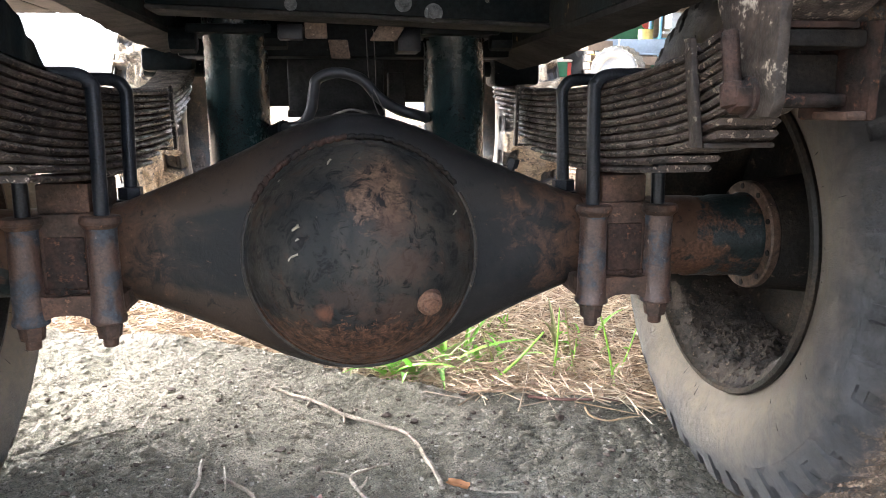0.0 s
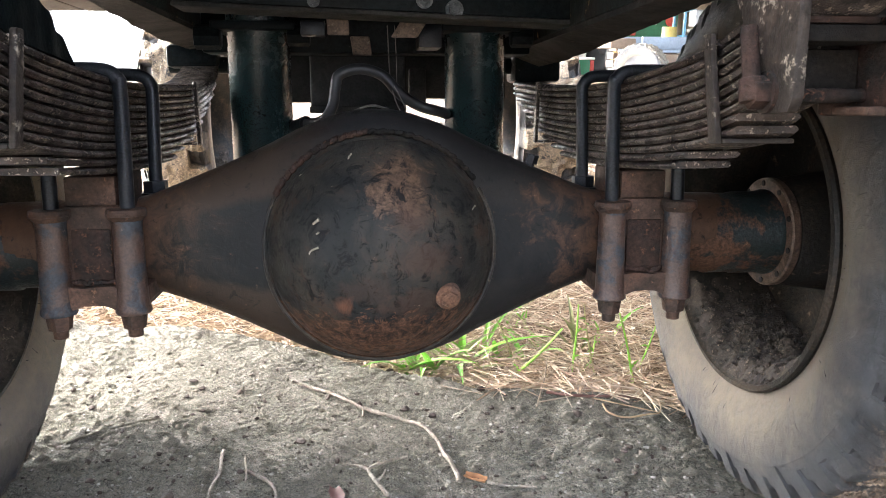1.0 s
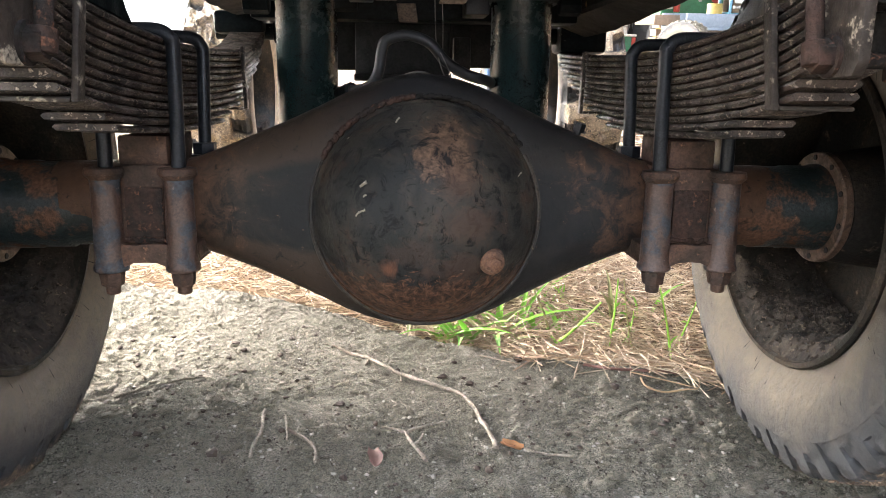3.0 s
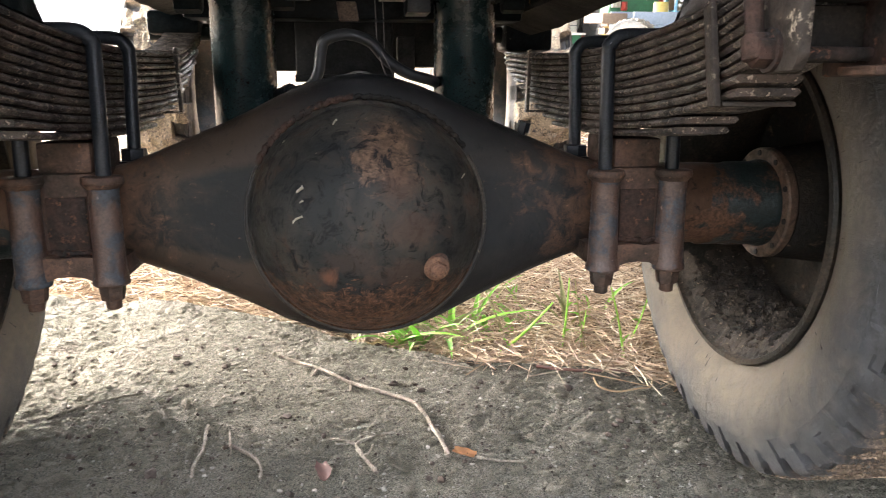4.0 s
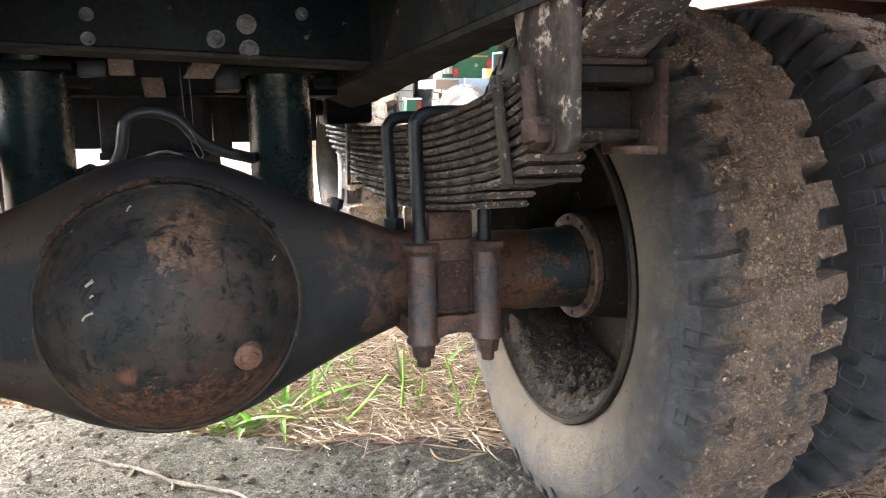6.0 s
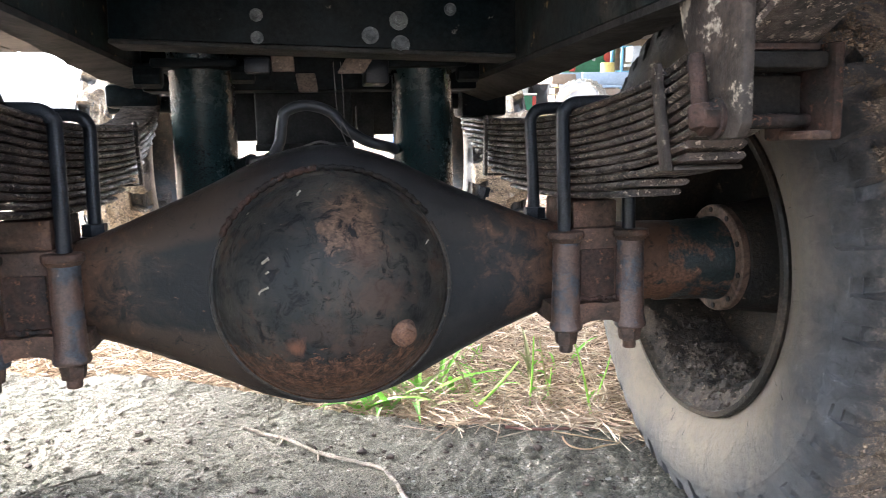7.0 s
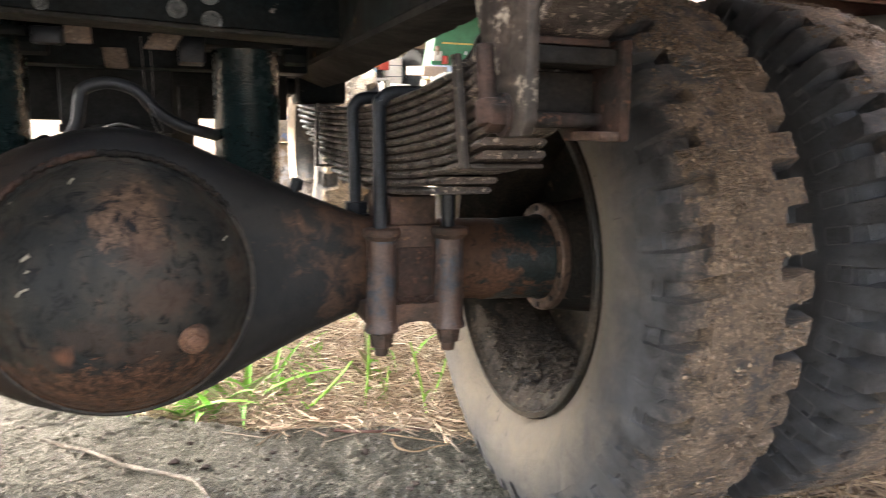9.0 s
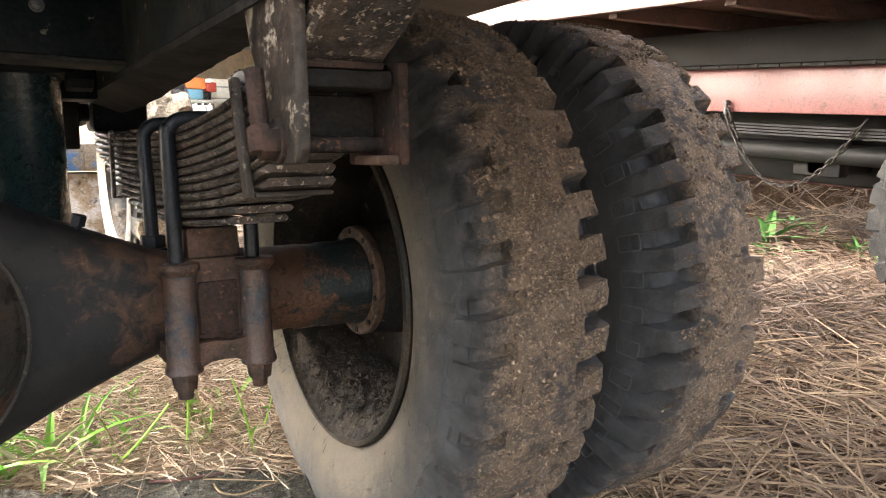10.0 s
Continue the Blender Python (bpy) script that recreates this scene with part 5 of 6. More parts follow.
def trailer():
    t = thing("trailer", pose(4.0, 0, 0), "red farm trailer with dark wooden bed parked on straw", "trailer")
    bm = bmesh.new()
    block(bm, -0.02, 0.06, -2.5, 5.0, 0.815, 1.078, 0.008)
    part("side_beam", bm, RED, t, "smooth faded red steel beam")
    bm = bmesh.new()
    block(bm, -0.10, -0.03, -2.5, 5.0, 1.082, 1.275, 0.006)
    block(bm, -0.115, -0.02, -2.5, 5.0, 1.060, 1.080, 0.004)
    s = part("sill", bm, DARKSTEEL, t, "dark grey bed sill")
    for k in range(44):
        bm = bmesh.new()
        rod(bm, (-0.116, -2.3 + k * 0.13, 1.07), (-0.124, -2.3 + k * 0.13, 1.07), 0.011, 8)
        part("rivet", bm, DARKSTEEL, s)
    for k in range(9):
        bm = bmesh.new()
        block(bm, -0.98, 1.4, -1.9 + k * 0.72, -1.84 + k * 0.72, 1.277, 1.372, 0.004)
        part("joist", bm, JOIST, t, "red-brown cross joist")
    for k in range(12):
        bm = bmesh.new()
        block(bm, -1.0 + k * 0.2, -1.0 + k * 0.2 + 0.195, -2.5, 5.0, 1.374, 1.40, 0.003)
        part("deck_board", bm, JOIST, t)
    bm = bmesh.new()
    block(bm, -1.05, -1.002, -2.5, 5.0, 1.30, 1.42, 0.005)
    # boards stacked far above view to block the sky over the straw
    for k in range(5):
        board = bmesh.new()
        block(board, -1.04, -1.012, -2.5, 5.0, 1.424 + k * 0.26, 1.68 + k * 0.26, 0.004)
        part("sky_block_board", board, PALERED, t, "bleached board, mostly unseen, stacked high to block sky")
    part("edge_rail", bm, PALERED, t, "sun-bleached red edge rail")
    bm = bmesh.new()
    rod(bm, (0.3, -2.0, 0.585), (0.3, 3.4, 0.60), 0.058, 24)
    part("draw_tube", bm, DARKSTEEL, t, "round dark steel tube")
    for k in range(4):
        pts = [(0.14, y, 0.765 - k * 0.017 - 0.03 * math.sin(math.pi * (y + 0.6) / 3.2)) for y in np.linspace(-0.6 + k * 0.25, 2.6 - k * 0.22, 9)]
        vs, fs = [], []
        for x, y, z in pts:
            vs += [(x - 0.04, y, z), (x + 0.04, y, z), (x + 0.04, y, z + 0.012), (x - 0.04, y, z + 0.012)]
        for q in range(8):
            fs += [(q * 4 + j, q * 4 + (j + 1) % 4, q * 4 + 4 + (j + 1) % 4, q * 4 + 4 + j) for j in range(4)]
        fs += [(3, 2, 1, 0), (32, 33, 34, 35)]
        part("spring_leaf", (vs, fs), DARKSTEEL, t, smooth=False)
    # inner beam, then a dark box added to keep light from the far side out
    for z0, z1, x0, x1, y0, y1 in ((0.62, 1.05, 0.55, 0.62, -1.5, 4.5), (0.36, 0.80, 0.9, 1.2, 1.25, 3.6)):
        bm = bmesh.new()
        block(bm, x0, x1, y0, y1, z0, z1, 0.02)
        part("inner_dark_block", bm, DARKSTEEL, t, "dark block under the trailer")
    bm = bmesh.new()
    block(bm, 0.36, 0.46, 1.2, 1.5, 0.45, 0.70, 0.02)
    rod(bm, (0.36, 1.35, 0.5), (1.5, 1.35, 0.5), 0.05, 20)
    part("axle", bm, DARKSTEEL, t, "dark trailer axle")
    bm = bmesh.new()
    rod(bm, (-0.93, -0.225, 0.475), (0.58, -0.225, 0.475), 0.05, 20)
    block(bm, 0.50, 0.66, -0.29, -0.16, 0.43, 0.64, 0.01)
    part("axle", bm, DARKSTEEL, t, "dark trailer axle")
    wheel(-1, -0.95, TYRE_PALE2, "grey lugged trailer tyre", 0.05, parent=t, lugs=30, cy=-0.225, cz=0.475, scale=1.0, detail=False, seed=50, cuts=(0.034, 0.034), wide=0.34)
    # closing wall of the far side, added and reaching low to shade the straw
    bm = bmesh.new()
    block(bm, 1.42, 1.48, -2.5, 5.0, 0.30, 1.40, 0.006)
    part("far_shade_wall", bm, RED, t)
    return t


TYRE_PALE2 = worn("tyre_grey_with_dust", (0.026, 0.025, 0.024), (0.014, 0.014, 0.014), (0.060, 0.052, 0.042), 14, 60, 0.45, 0.62, (0.85, 0.95), 0.6, 0.0, (0.60, 0.70), gloss=0.06)


def chain():
    """Chain hanging in a bow from the red beam, link by link."""
    c = thing("chain", pose(3.955, 0, 0), "rusty steel chain hanging from the red beam", "chain")
    a, b = Vector((0, 1.70, 0.83)), Vector((0.12, 0.93, 0.79))
    n = 28
    pts = []
    for i in range(n + 1):
        t = i / n
        p = a.lerp(b, t)
        p.z -= 0.40 * 4 * t * (1 - t) * (1 - 0.25 * (t - 0.5))
        pts.append(p)
    link = bpy.data.meshes.new("link")
    vs, fs = [], []
    m, k2 = 14, 6
    for i in range(m):
        q = 2 * math.pi * i / m
        cx, cz = 0.0155 * math.cos(q) + (0.006 if math.cos(q) > 0 else -0.006), 0.0085 * math.sin(q)
        for j in range(k2):
            w = 2 * math.pi * j / k2
            vs.append((cx + 0.0038 * math.cos(w) * math.cos(q), 0.0038 * math.sin(w), cz + 0.0038 * math.cos(w) * math.sin(q)))
    for i in range(m):
        for j in range(k2):
            fs.append((i * k2 + j, i * k2 + (j + 1) % k2, ((i + 1) % m) * k2 + (j + 1) % k2, ((i + 1) % m) * k2 + j))
    link.from_pydata(vs, [], fs)
    soften(link, 180)
    link.materials.append(CHAINM)
    for i in range(n):
        d = pts[i + 1] - pts[i]
        o = new("link", link)
        o.parent = c
        o.matrix_basis = Matrix.Translation((pts[i] + pts[i + 1]) / 2) @ d.to_track_quat("X", "Z").to_matrix().to_4x4() @ pose(0, 0, 0, 90 * (i % 2) + 20) @ Matrix.Diagonal((d.length / 0.032,) * 3 + (1,))
    bm = bmesh.new()
    rod(bm, (-0.005, 1.70, 0.80), (-0.005, 1.70, 0.875), 0.011, 10)
    rod(bm, (0.025, 1.70, 0.868), (-0.02, 1.70, 0.868), 0.014, 8)
    part("shackle", bm, BOLTM, c, "grey shackle")


trailer()
chain()


def straw_heap(x, y, rx, ry, h, seed):
    n, vs = 40, []
    for j in range(n):
        for i in range(n):
            u, v = -1 + 2 * i / (n - 1), -1 + 2 * j / (n - 1)
            k = max(0.0, 1 - (u * u + v * v))
            vs.append((u * rx, v * ry, h * k ** 0.7 * (1 + 0.25 * noise.noise((u * 3, v * 3, seed))) + 0.05 * noise.noise((u * 12, v * 12, seed)) - 0.06))
    heap = part("straw_mound", (vs, grid_faces(n, n)), HEAPM, None, angle=180)
    heap.matrix_world = pose(x, y, 0)
    return tagged(heap, "low brown heap of old straw beyond the trailer", "straw heap")


straw_heap(7.0, 3.6, 1.5, 2.6, 0.95, 1)
straw_heap(8.2, 0.6, 1.6, 2.0, 0.9, 4)
straw_heap(12.5, 1.2, 3.0, 3.0, 1.2, 2)
straw_heap(10.5, 9.5, 3.0, 3.0, 1.1, 3)
straw_heap(2.90, 0.44, 0.75, 0.45, 0.18, 5)

# ---- yard behind ----


def simple_tyre(r, w, hub, name_mat, lugs, parent, loc, turn, hubmat):
    """A far lugged tyre with its hub."""
    prof = [(-w * 0.36, r * 0.55), (-w * 0.5, r * 0.72), (-w * 0.48, r * 0.9), (-w * 0.4, r * 0.955), (0, r * 0.965), (w * 0.4, r * 0.955), (w * 0.48, r * 0.9), (w * 0.5, r * 0.72), (w * 0.36, r * 0.55)]
    t = part("wheel", lathe_x(prof, 48), name_mat, parent)
    t.matrix_basis = pose(*loc, 0, 0, turn)
    bm = bmesh.new()
    for i in range(lugs):
        for sd in (-1, 1):
            m = Matrix.Rotation(2 * math.pi * (i + 0.25 * sd) / lugs, 4, "X") @ pose(sd * w * 0.24, 0, r * 0.965, 0, 0, sd * 35)
            block(bm, -w * 0.27, w * 0.27, -r * 0.045, r * 0.045, -r * 0.04, r * (0.035 if lugs < 26 else 0.008), 0, m)
    part("tread_bar", bm, name_mat, t)
    vs, fs = lathe_x([(-w * 0.30, r * 0.57), (-w * 0.2, r * 0.50), (-w * 0.05, r * 0.3), (-w * 0.15, r * 0.16), (-w * 0.22, 0.001)], 32)
    part("rim", (vs + [(-x, y, z) for x, y, z in vs], fs + [tuple(i + len(vs) for i in f) for f in fs]), hubmat, t)
    return t


def yard_trailer():
    t = thing("flat_trailer", pose(5.0, 12.0, 0), "flat grey-blue farm trailer with pale dusty tyre", "trailer")
    simple_tyre(0.50, 0.34, 0.2, TYRE_PALE, 26, t, (-0.03, 0.0, 0.46), 42, GREYP)
    bm = bmesh.new()
    block(bm, 0.35, 2.6, 1.0, 2.4, 0.78, 0.84, 0.01)
    block(bm, 0.35, 2.6, 1.0, 1.06, 0.84, 1.08, 0.01)
    block(bm, 0.35, 2.6, 2.34, 2.4, 0.84, 1.10, 0.01)
    part("bed", bm, GREYBLUE, t, "grey-blue steel bed")
    bm = bmesh.new()
    block(bm, 0.1, 2.6, 0.9, 1.02, 0.60, 0.76, 0.01)
    block(bm, -0.2, 0.3, 1.2, 2.4, 0.86, 1.05, 0.02)
    part("drawbar", bm, BROWNW, t)


def yard_machine():
    t = thing("blue_machine", pose(7.24, 15.5, 0), "light blue frame of a farm machine with grey box on top", "machine")
    for x, y, top in ((0.0, 0.0, 1.74), (0.55, 0.0, 1.30), (0.0, 0.6, 1.74), (0.55, 0.6, 1.74)):
        bm = bmesh.new()
        block(bm, x - 0.028, x + 0.028, y - 0.028, y + 0.028, 0, top, 0.006)
        part("post", bm, LBLUE, t)
    for z in (0.55, 1.12, 1.70):
        bm = bmesh.new()
        block(bm, 0.029, 0.521, 0.58, 0.62, z, z + 0.05, 0.006)
        block(bm, -0.02, 0.02, 0.029, 0.571, z, z + 0.05, 0.006)
        part("crossbar", bm, LBLUE, t)
    bm = bmesh.new()
    block(bm, 0.13, 0.49, -0.25, 0.12, 1.35, 1.70, 0.03)
    part("motor_box", bm, GREYP, t, "light grey box")
    bm = bmesh.new()
    rod(bm, (0.31, -0.06, 1.30), (0.31, -0.06, 1.349), 0.07, 16)
    block(bm, 0.05, 0.522, -0.1, 0.02, 1.24, 1.30, 0.01)
    part("bracket", bm, GREYDARK, t)
    bm = bmesh.new()
    rod(bm, (-0.22, 0.3, 0.75), (-0.22, 0.3, 1.35), 0.17, 24, bevel=0.02)
    part("tank", bm, YELLOWP, t, "yellow drum")
    bm = bmesh.new()
    block(bm, -0.40, -0.03, 0.12, 0.48, 0, 0.749, 0.02)
    part("stand", bm, GREENP, t)


def yard_tractor():
    t = thing("green_tractor", pose(7.95, 20.0, 0), "green tractor with yellow stripe and red lamp", "tractor")
    bm = bmesh.new()
    side = [(-0.86, 1.12), (0.88, 1.22), (0.92, 2.45), (0.75, 2.60), (-0.45, 2.50), (-0.70, 2.15)]
    a, b = [bm.verts.new((x, -0.35, z)) for x, z in side], [bm.verts.new((x, 0.45, z)) for x, z in side]
    bm.faces.new(a[::-1])
    bm.faces.new(b)
    for k in range(6):
        bm.faces.new((a[k], a[(k + 1) % 6], b[(k + 1) % 6], b[k]))
    bmesh.ops.bevel(bm, geom=bm.edges[:], offset=0.05, segments=3, affect="EDGES", profile=0.5)
    part("bonnet", bm, GREENP, t, "green sheet bonnet")
    bm = bmesh.new()
    block(bm, -0.52, 0.58, -0.366, -0.351, 1.79, 1.84, 0.004)
    part("stripe", bm, YELLOWP, t, "yellow stripe")
    bm = bmesh.new()
    rod(bm, (0.66, -0.352, 1.62), (0.66, -0.42, 1.62), 0.15, 28, bevel=0.02)
    part("lamp", bm, REDP, t, "round red lamp")
    bm = bmesh.new()
    rod(bm, (0.22, -0.352, 1.56), (0.22, -0.38, 1.56), 0.055, 20, bevel=0.01)
    part("badge", bm, GREYP, t)
    for x0, x1, z0, z1, m in ((-0.80, -0.55, 1.30, 1.58, GREYDARK), (-0.52, -0.36, 1.22, 1.46, REDP), (-0.86, -0.40, 1.02, 1.11, GREENP), (-0.74, -0.62, 1.40, 1.72, BROWNW)):
        bm = bmesh.new()
        block(bm, x0, x1, -0.5, -0.37, z0, z1, 0.03)
        rod(bm, ((x0 + x1) / 2, -0.52, z0 + 0.05), ((x0 + x1) / 2, -0.52, z1 - 0.05), 0.03, 10)
        part("engine_part", bm, m, t)
    for x, y in ((-0.6, 0.0), (0.62, 0.05)):
        simple_tyre(0.56, 0.34, 0.2, RUBBER, 18, t, (x, y, 0.56), 15, YELLOWP)


def yard_heavy():
    """Loose wheels, tank and crates standing behind the tractor."""
    w = thing("tractor_wheel", pose(8.77, 26.0, 0), "big black lugged tractor wheel standing in the yard", "wheel")
    simple_tyre(0.93, 0.60, 0.3, RUBBER, 22, w, (0, 0, 0.93), 18, RUBBER)
    w = thing("tractor_wheel", pose(7.23, 26.2, 0), "grey dusty lugged tractor wheel standing in the yard", "wheel")
    simple_tyre(0.59, 0.42, 0.3, TYRE_PALE2, 20, w, (0, 0, 0.59), -15, RUBBER)
    k = thing("water_tank", pose(7.85, 26.6, 0), "white plastic water tank on the yard", "tank")
    bm = bmesh.new()
    block(bm, -0.36, 0.36, -0.4, 0.4, 0.0, 1.5, 0.07, None, 4)
    part("body", bm, WHITE, k)
    for z in (0.4, 0.8, 1.2):
        bm = bmesh.new()
        block(bm, -0.375, 0.375, -0.415, 0.415, z, z + 0.04, 0.01)
        part("hoop", bm, GREYP, k)
    bm = bmesh.new()
    rod(bm, (0.50, 0.0, 0), (0.50, 0.0, 1.55), 0.13, 16)
    part("drain_pipe", bm, GREYP, k)
    o = thing("orange_machine", pose(5.85, 22.0, 0), "orange and blue farm machine with red box", "machine")
    for name, x0, x1, z0, z1, m in (("hood", -0.35, 0.30, 1.08, 1.40, ORANGE), ("tank", -0.33, 0.22, 0.78, 1.07, LBLUE), ("side_box", 0.31, 0.62, 1.00, 1.28, REDP), ("frame", -0.5, 0.6, 0.66, 0.77, GREYDARK)):
        bm = bmesh.new()
        block(bm, x0, x1, -0.3, 0.3, z0, z1, 0.05, None, 3)
        part(name, bm, m, o)
    for x in (-0.42, 0.5):
        bm = bmesh.new()
        block(bm, x - 0.05, x + 0.05, -0.25, 0.25, 0, 0.659, 0.01)
        part("leg", bm, BROWNW, o)
    for q in range(4):
        d = thing("canister", pose(5.48 + q * 0.2, 21.2, 0), "pale plastic canister standing in a row", "canister", "canisters in a row")
        bm = bmesh.new()
        block(bm, -0.085, 0.085, -0.1, 0.1, 0, 0.62, 0.03, None, 3)
        rod(bm, (0.03, 0, 0.619), (0.03, 0, 0.67), 0.03, 12)
        part("body", bm, YELLOWP if q == 0 else WHITE, d)


def yard_bits():
    c = thing("crate", pose(7.72, 24.9, 0), "green crate with red end and pale lid", "crate")
    bm = bmesh.new()
    block(bm, -0.22, 0.20, -0.2, 0.2, -0.01, 0.50, 0.02)
    part("box", bm, GREENP, c)
    bm = bmesh.new()
    block(bm, 0.204, 0.34, -0.2, 0.2, -0.01, 0.48, 0.02)
    part("end_panel", bm, REDP, c)
    bm = bmesh.new()
    block(bm, -0.25, 0.36, -0.24, 0.24, 0.502, 0.58, 0.03)
    part("lid", bm, WHITE, c)
    g = thing("board_pile", pose(6.2, 14.8, 0), "pile of weathered boards", "boards")
    for k in range(6):
        bm = bmesh.new()
        block(bm, -0.9, 0.5, -0.2, 0.2, 0.0 + k * 0.16, 0.14 + k * 0.16, 0.01, pose(0.03 * (k % 3), 0, 0, 0, 0, 3 * (k % 2)))
        part("board", bm, BROWNW, g)
    s = thing("plastic_sheet", pose(7.0, 2.42, 0), "crumpled white plastic sheet lying on straw", "sheet")
    vs, n = [], 26
    for j in range(n):
        for i in range(n):
            x, y = i / (n - 1), j / (n - 1)
            vs.append((-0.3 + 0.6 * x, -0.36 + 0.72 * y, 0.85 * (math.sin(math.pi * x) * math.sin(math.pi * y)) ** 0.5 + 0.09 * noise.noise((x * 7, y * 7, 2)) + 0.05 * noise.noise((x * 19, y * 19, 5)) - 0.03))
    part("sheet", (vs, grid_faces(n, n)), TARP, s, angle=180)
    # open frame of a greenhouse at the side
    h = thing("greenhouse_frame", pose(0, 0, 0), "white painted open greenhouse frame", "greenhouse")
    for x, r in ((-3.53, 0.045), (-2.87, 0.016), (-4.9, 0.045), (-6.3, 0.045)):
        bm = bmesh.new()
        rod(bm, (x, 8.0, -0.05), (x, 8.0, 3.4), r, 12)
        part("post", bm, GREYDARK, h)
    bm = bmesh.new()
    rod(bm, (-7.5, 8.0, 1.56), (-3.45, 8.0, 1.50), 0.035, 12)
    part("rail", bm, GREYDARK, h)
    bm = bmesh.new()
    rod(bm, (-7.5, 8.0, 3.4), (-2.8, 8.0, 3.4), 0.035, 12)
    part("rail", bm, GREYDARK, h)
    v = thing("white_van", pose(-5.2, 15.0, 0, 0, 0, 12), "white van far across the yard", "van")
    bm = bmesh.new()
    block(bm, -2.0, 2.0, -0.9, 0.9, 0.35, 1.5, 0.2, None, 4)
    part("body", bm, WHITE, v)
    for k in range(5):
        bm = bmesh.new()
        block(bm, 0.2 + k * 0.16, 0.3 + k * 0.16, -0.915, -0.902, 1.0, 1.15, 0)
        part("lettering_bar", bm, GREYP, v)
    for x in (-1.3, 1.3):
        bm = bmesh.new()
        rod(bm, (x, -0.92, 0.33), (x, -0.7, 0.33), 0.33, 28, bevel=0.04)
        part("wheel", bm, RUBBER, v)


def added_shed():
    """Long low shed added to close the yard behind the machines: boarded wall, posts, unseen flat roof that shades
    them.
    """
    h = thing("shed", pose(15.0, 40.0, 0), "added long open machine shed with cream boarded back wall", "shed")
    for k in range(20):
        bm = bmesh.new()
        block(bm, -9.0 + k, -8.02 + k, 0.0, 0.12, -0.05, 3.39, 0.01)
        part("board", bm, SHEDM, h)
    for k in range(6):
        bm = bmesh.new()
        block(bm, -9.0 + k * 3.9, -8.8 + k * 3.9, -0.2, -0.005, -0.05, 3.39, 0.01)
        part("post", bm, BROWNW, h)
    # roof out of view, put here to keep sky light off the machines
    bm = bmesh.new()
    block(bm, -12.6, 11.6, -33.5, 1.0, 3.4, 3.55, 0.02)
    part("roof", bm, GREYDARK, h, "unseen grey sheet roof on posts, added to shade the yard")
    for k in range(1, 4):
        for x in (-12.3, 11.3):
            bm = bmesh.new()
            block(bm, x - 0.1, x + 0.1, -33.0 + k * 10.5, -32.8 + k * 10.5, -0.05, 3.39, 0.01)
            part("post", bm, BROWNW, h)


added_shed()
yard_trailer()
yard_machine()
yard_tractor()
yard_heavy()
yard_bits()


# ---- straw, grass, twigs, stones ----
def strands(name, count, where, length, width, material, lift, seed, label, flat=0.25, bend=0.3):
    """Loose stalks lying on the ground, each a thin bent three-sided bar."""
    r0 = random.Random(seed)
    vs, fs = [], []
    for _ in range(count):
        x, y, zb = where(r0)
        L, w = r0.uniform(*length), r0.uniform(*width)
        a = r0.uniform(0, math.pi * 2)
        tilt = r0.gauss(0, flat)
        d = Vector((math.cos(a), math.sin(a), math.sin(tilt)))
        side = Vector((-d.y, d.x, 0)).normalized()
        c = Vector((x, y, zb + abs(r0.gauss(0, lift)) + abs(d.z) * L * 0.35))
        k = r0.uniform(-bend, bend) * L
        z2 = r0.uniform(-0.1, 0.25) * L
        pts = [c - d * L / 2, c + side * k + Vector((0, 0, z2 * 0.4)), c + d * L / 2 + Vector((0, 0, z2 * 0.2))]
        i = len(vs)
        for j, p in enumerate(pts):
            ww = w * (1.0 if j < 2 else 0.45)
            vs += [tuple(p + side * ww), tuple(p - side * ww), tuple(p + Vector((0, 0, ww * 1.4)))]
        for j in range(2):
            b = i + j * 3
            fs += [(b, b + 1, b + 4, b + 3), (b + 1, b + 2, b + 5, b + 4), (b + 2, b, b + 3, b + 5)]
    ob = part(name, (vs, fs), material, None, smooth=False)
    return tagged(ob, label, "straw", kind="stuff")


mx, my = np.arange(1.02, 9.0, 0.07), np.arange(-3.0, 6.0, 0.07)
MX, MY = np.meshgrid(mx, my)
MZ = soil_height(MX, MY) + 0.004 + 0.03 * np.clip(rough_ground(MX, MY, 61, ((1.1, 1.0), (4.0, 0.6), (15, 0.4))) + 0.15, -0.15, 1) * np.clip((MX - 1.02) / 0.4, 0, 1)
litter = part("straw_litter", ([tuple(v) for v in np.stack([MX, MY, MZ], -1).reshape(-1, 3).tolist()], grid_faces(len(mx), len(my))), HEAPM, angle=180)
tagged(litter, "trampled brown straw litter covering the soil", "ground", kind="structure")


def soil_z(x, y):
    return float(soil_height(np.array([x]), np.array([y]))[0])


def behind_bank(r0):
    while True:
        x = r0.uniform(-1.7, 1.25)
        d = r0.random() ** 1.4
        y = float(slab_edge(x)) + 0.02 + d * 1.9
        if x > 0.0 or r0.random() < 0.6:
            return x, y, soil_z(x, y) + 0.01


def bank_rim(r0):
    x = r0.uniform(0.25, 1.0)
    y = float(slab_edge(x)) + r0.gauss(0, 0.03)
    return x, y, float(slab_height(np.array([x]), np.array([y]))[0]) + 0.004


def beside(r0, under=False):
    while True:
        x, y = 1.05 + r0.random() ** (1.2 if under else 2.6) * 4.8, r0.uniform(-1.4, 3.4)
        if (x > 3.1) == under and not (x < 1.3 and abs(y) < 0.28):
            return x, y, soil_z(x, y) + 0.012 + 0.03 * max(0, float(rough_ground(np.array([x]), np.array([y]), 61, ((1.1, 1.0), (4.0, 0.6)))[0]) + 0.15)


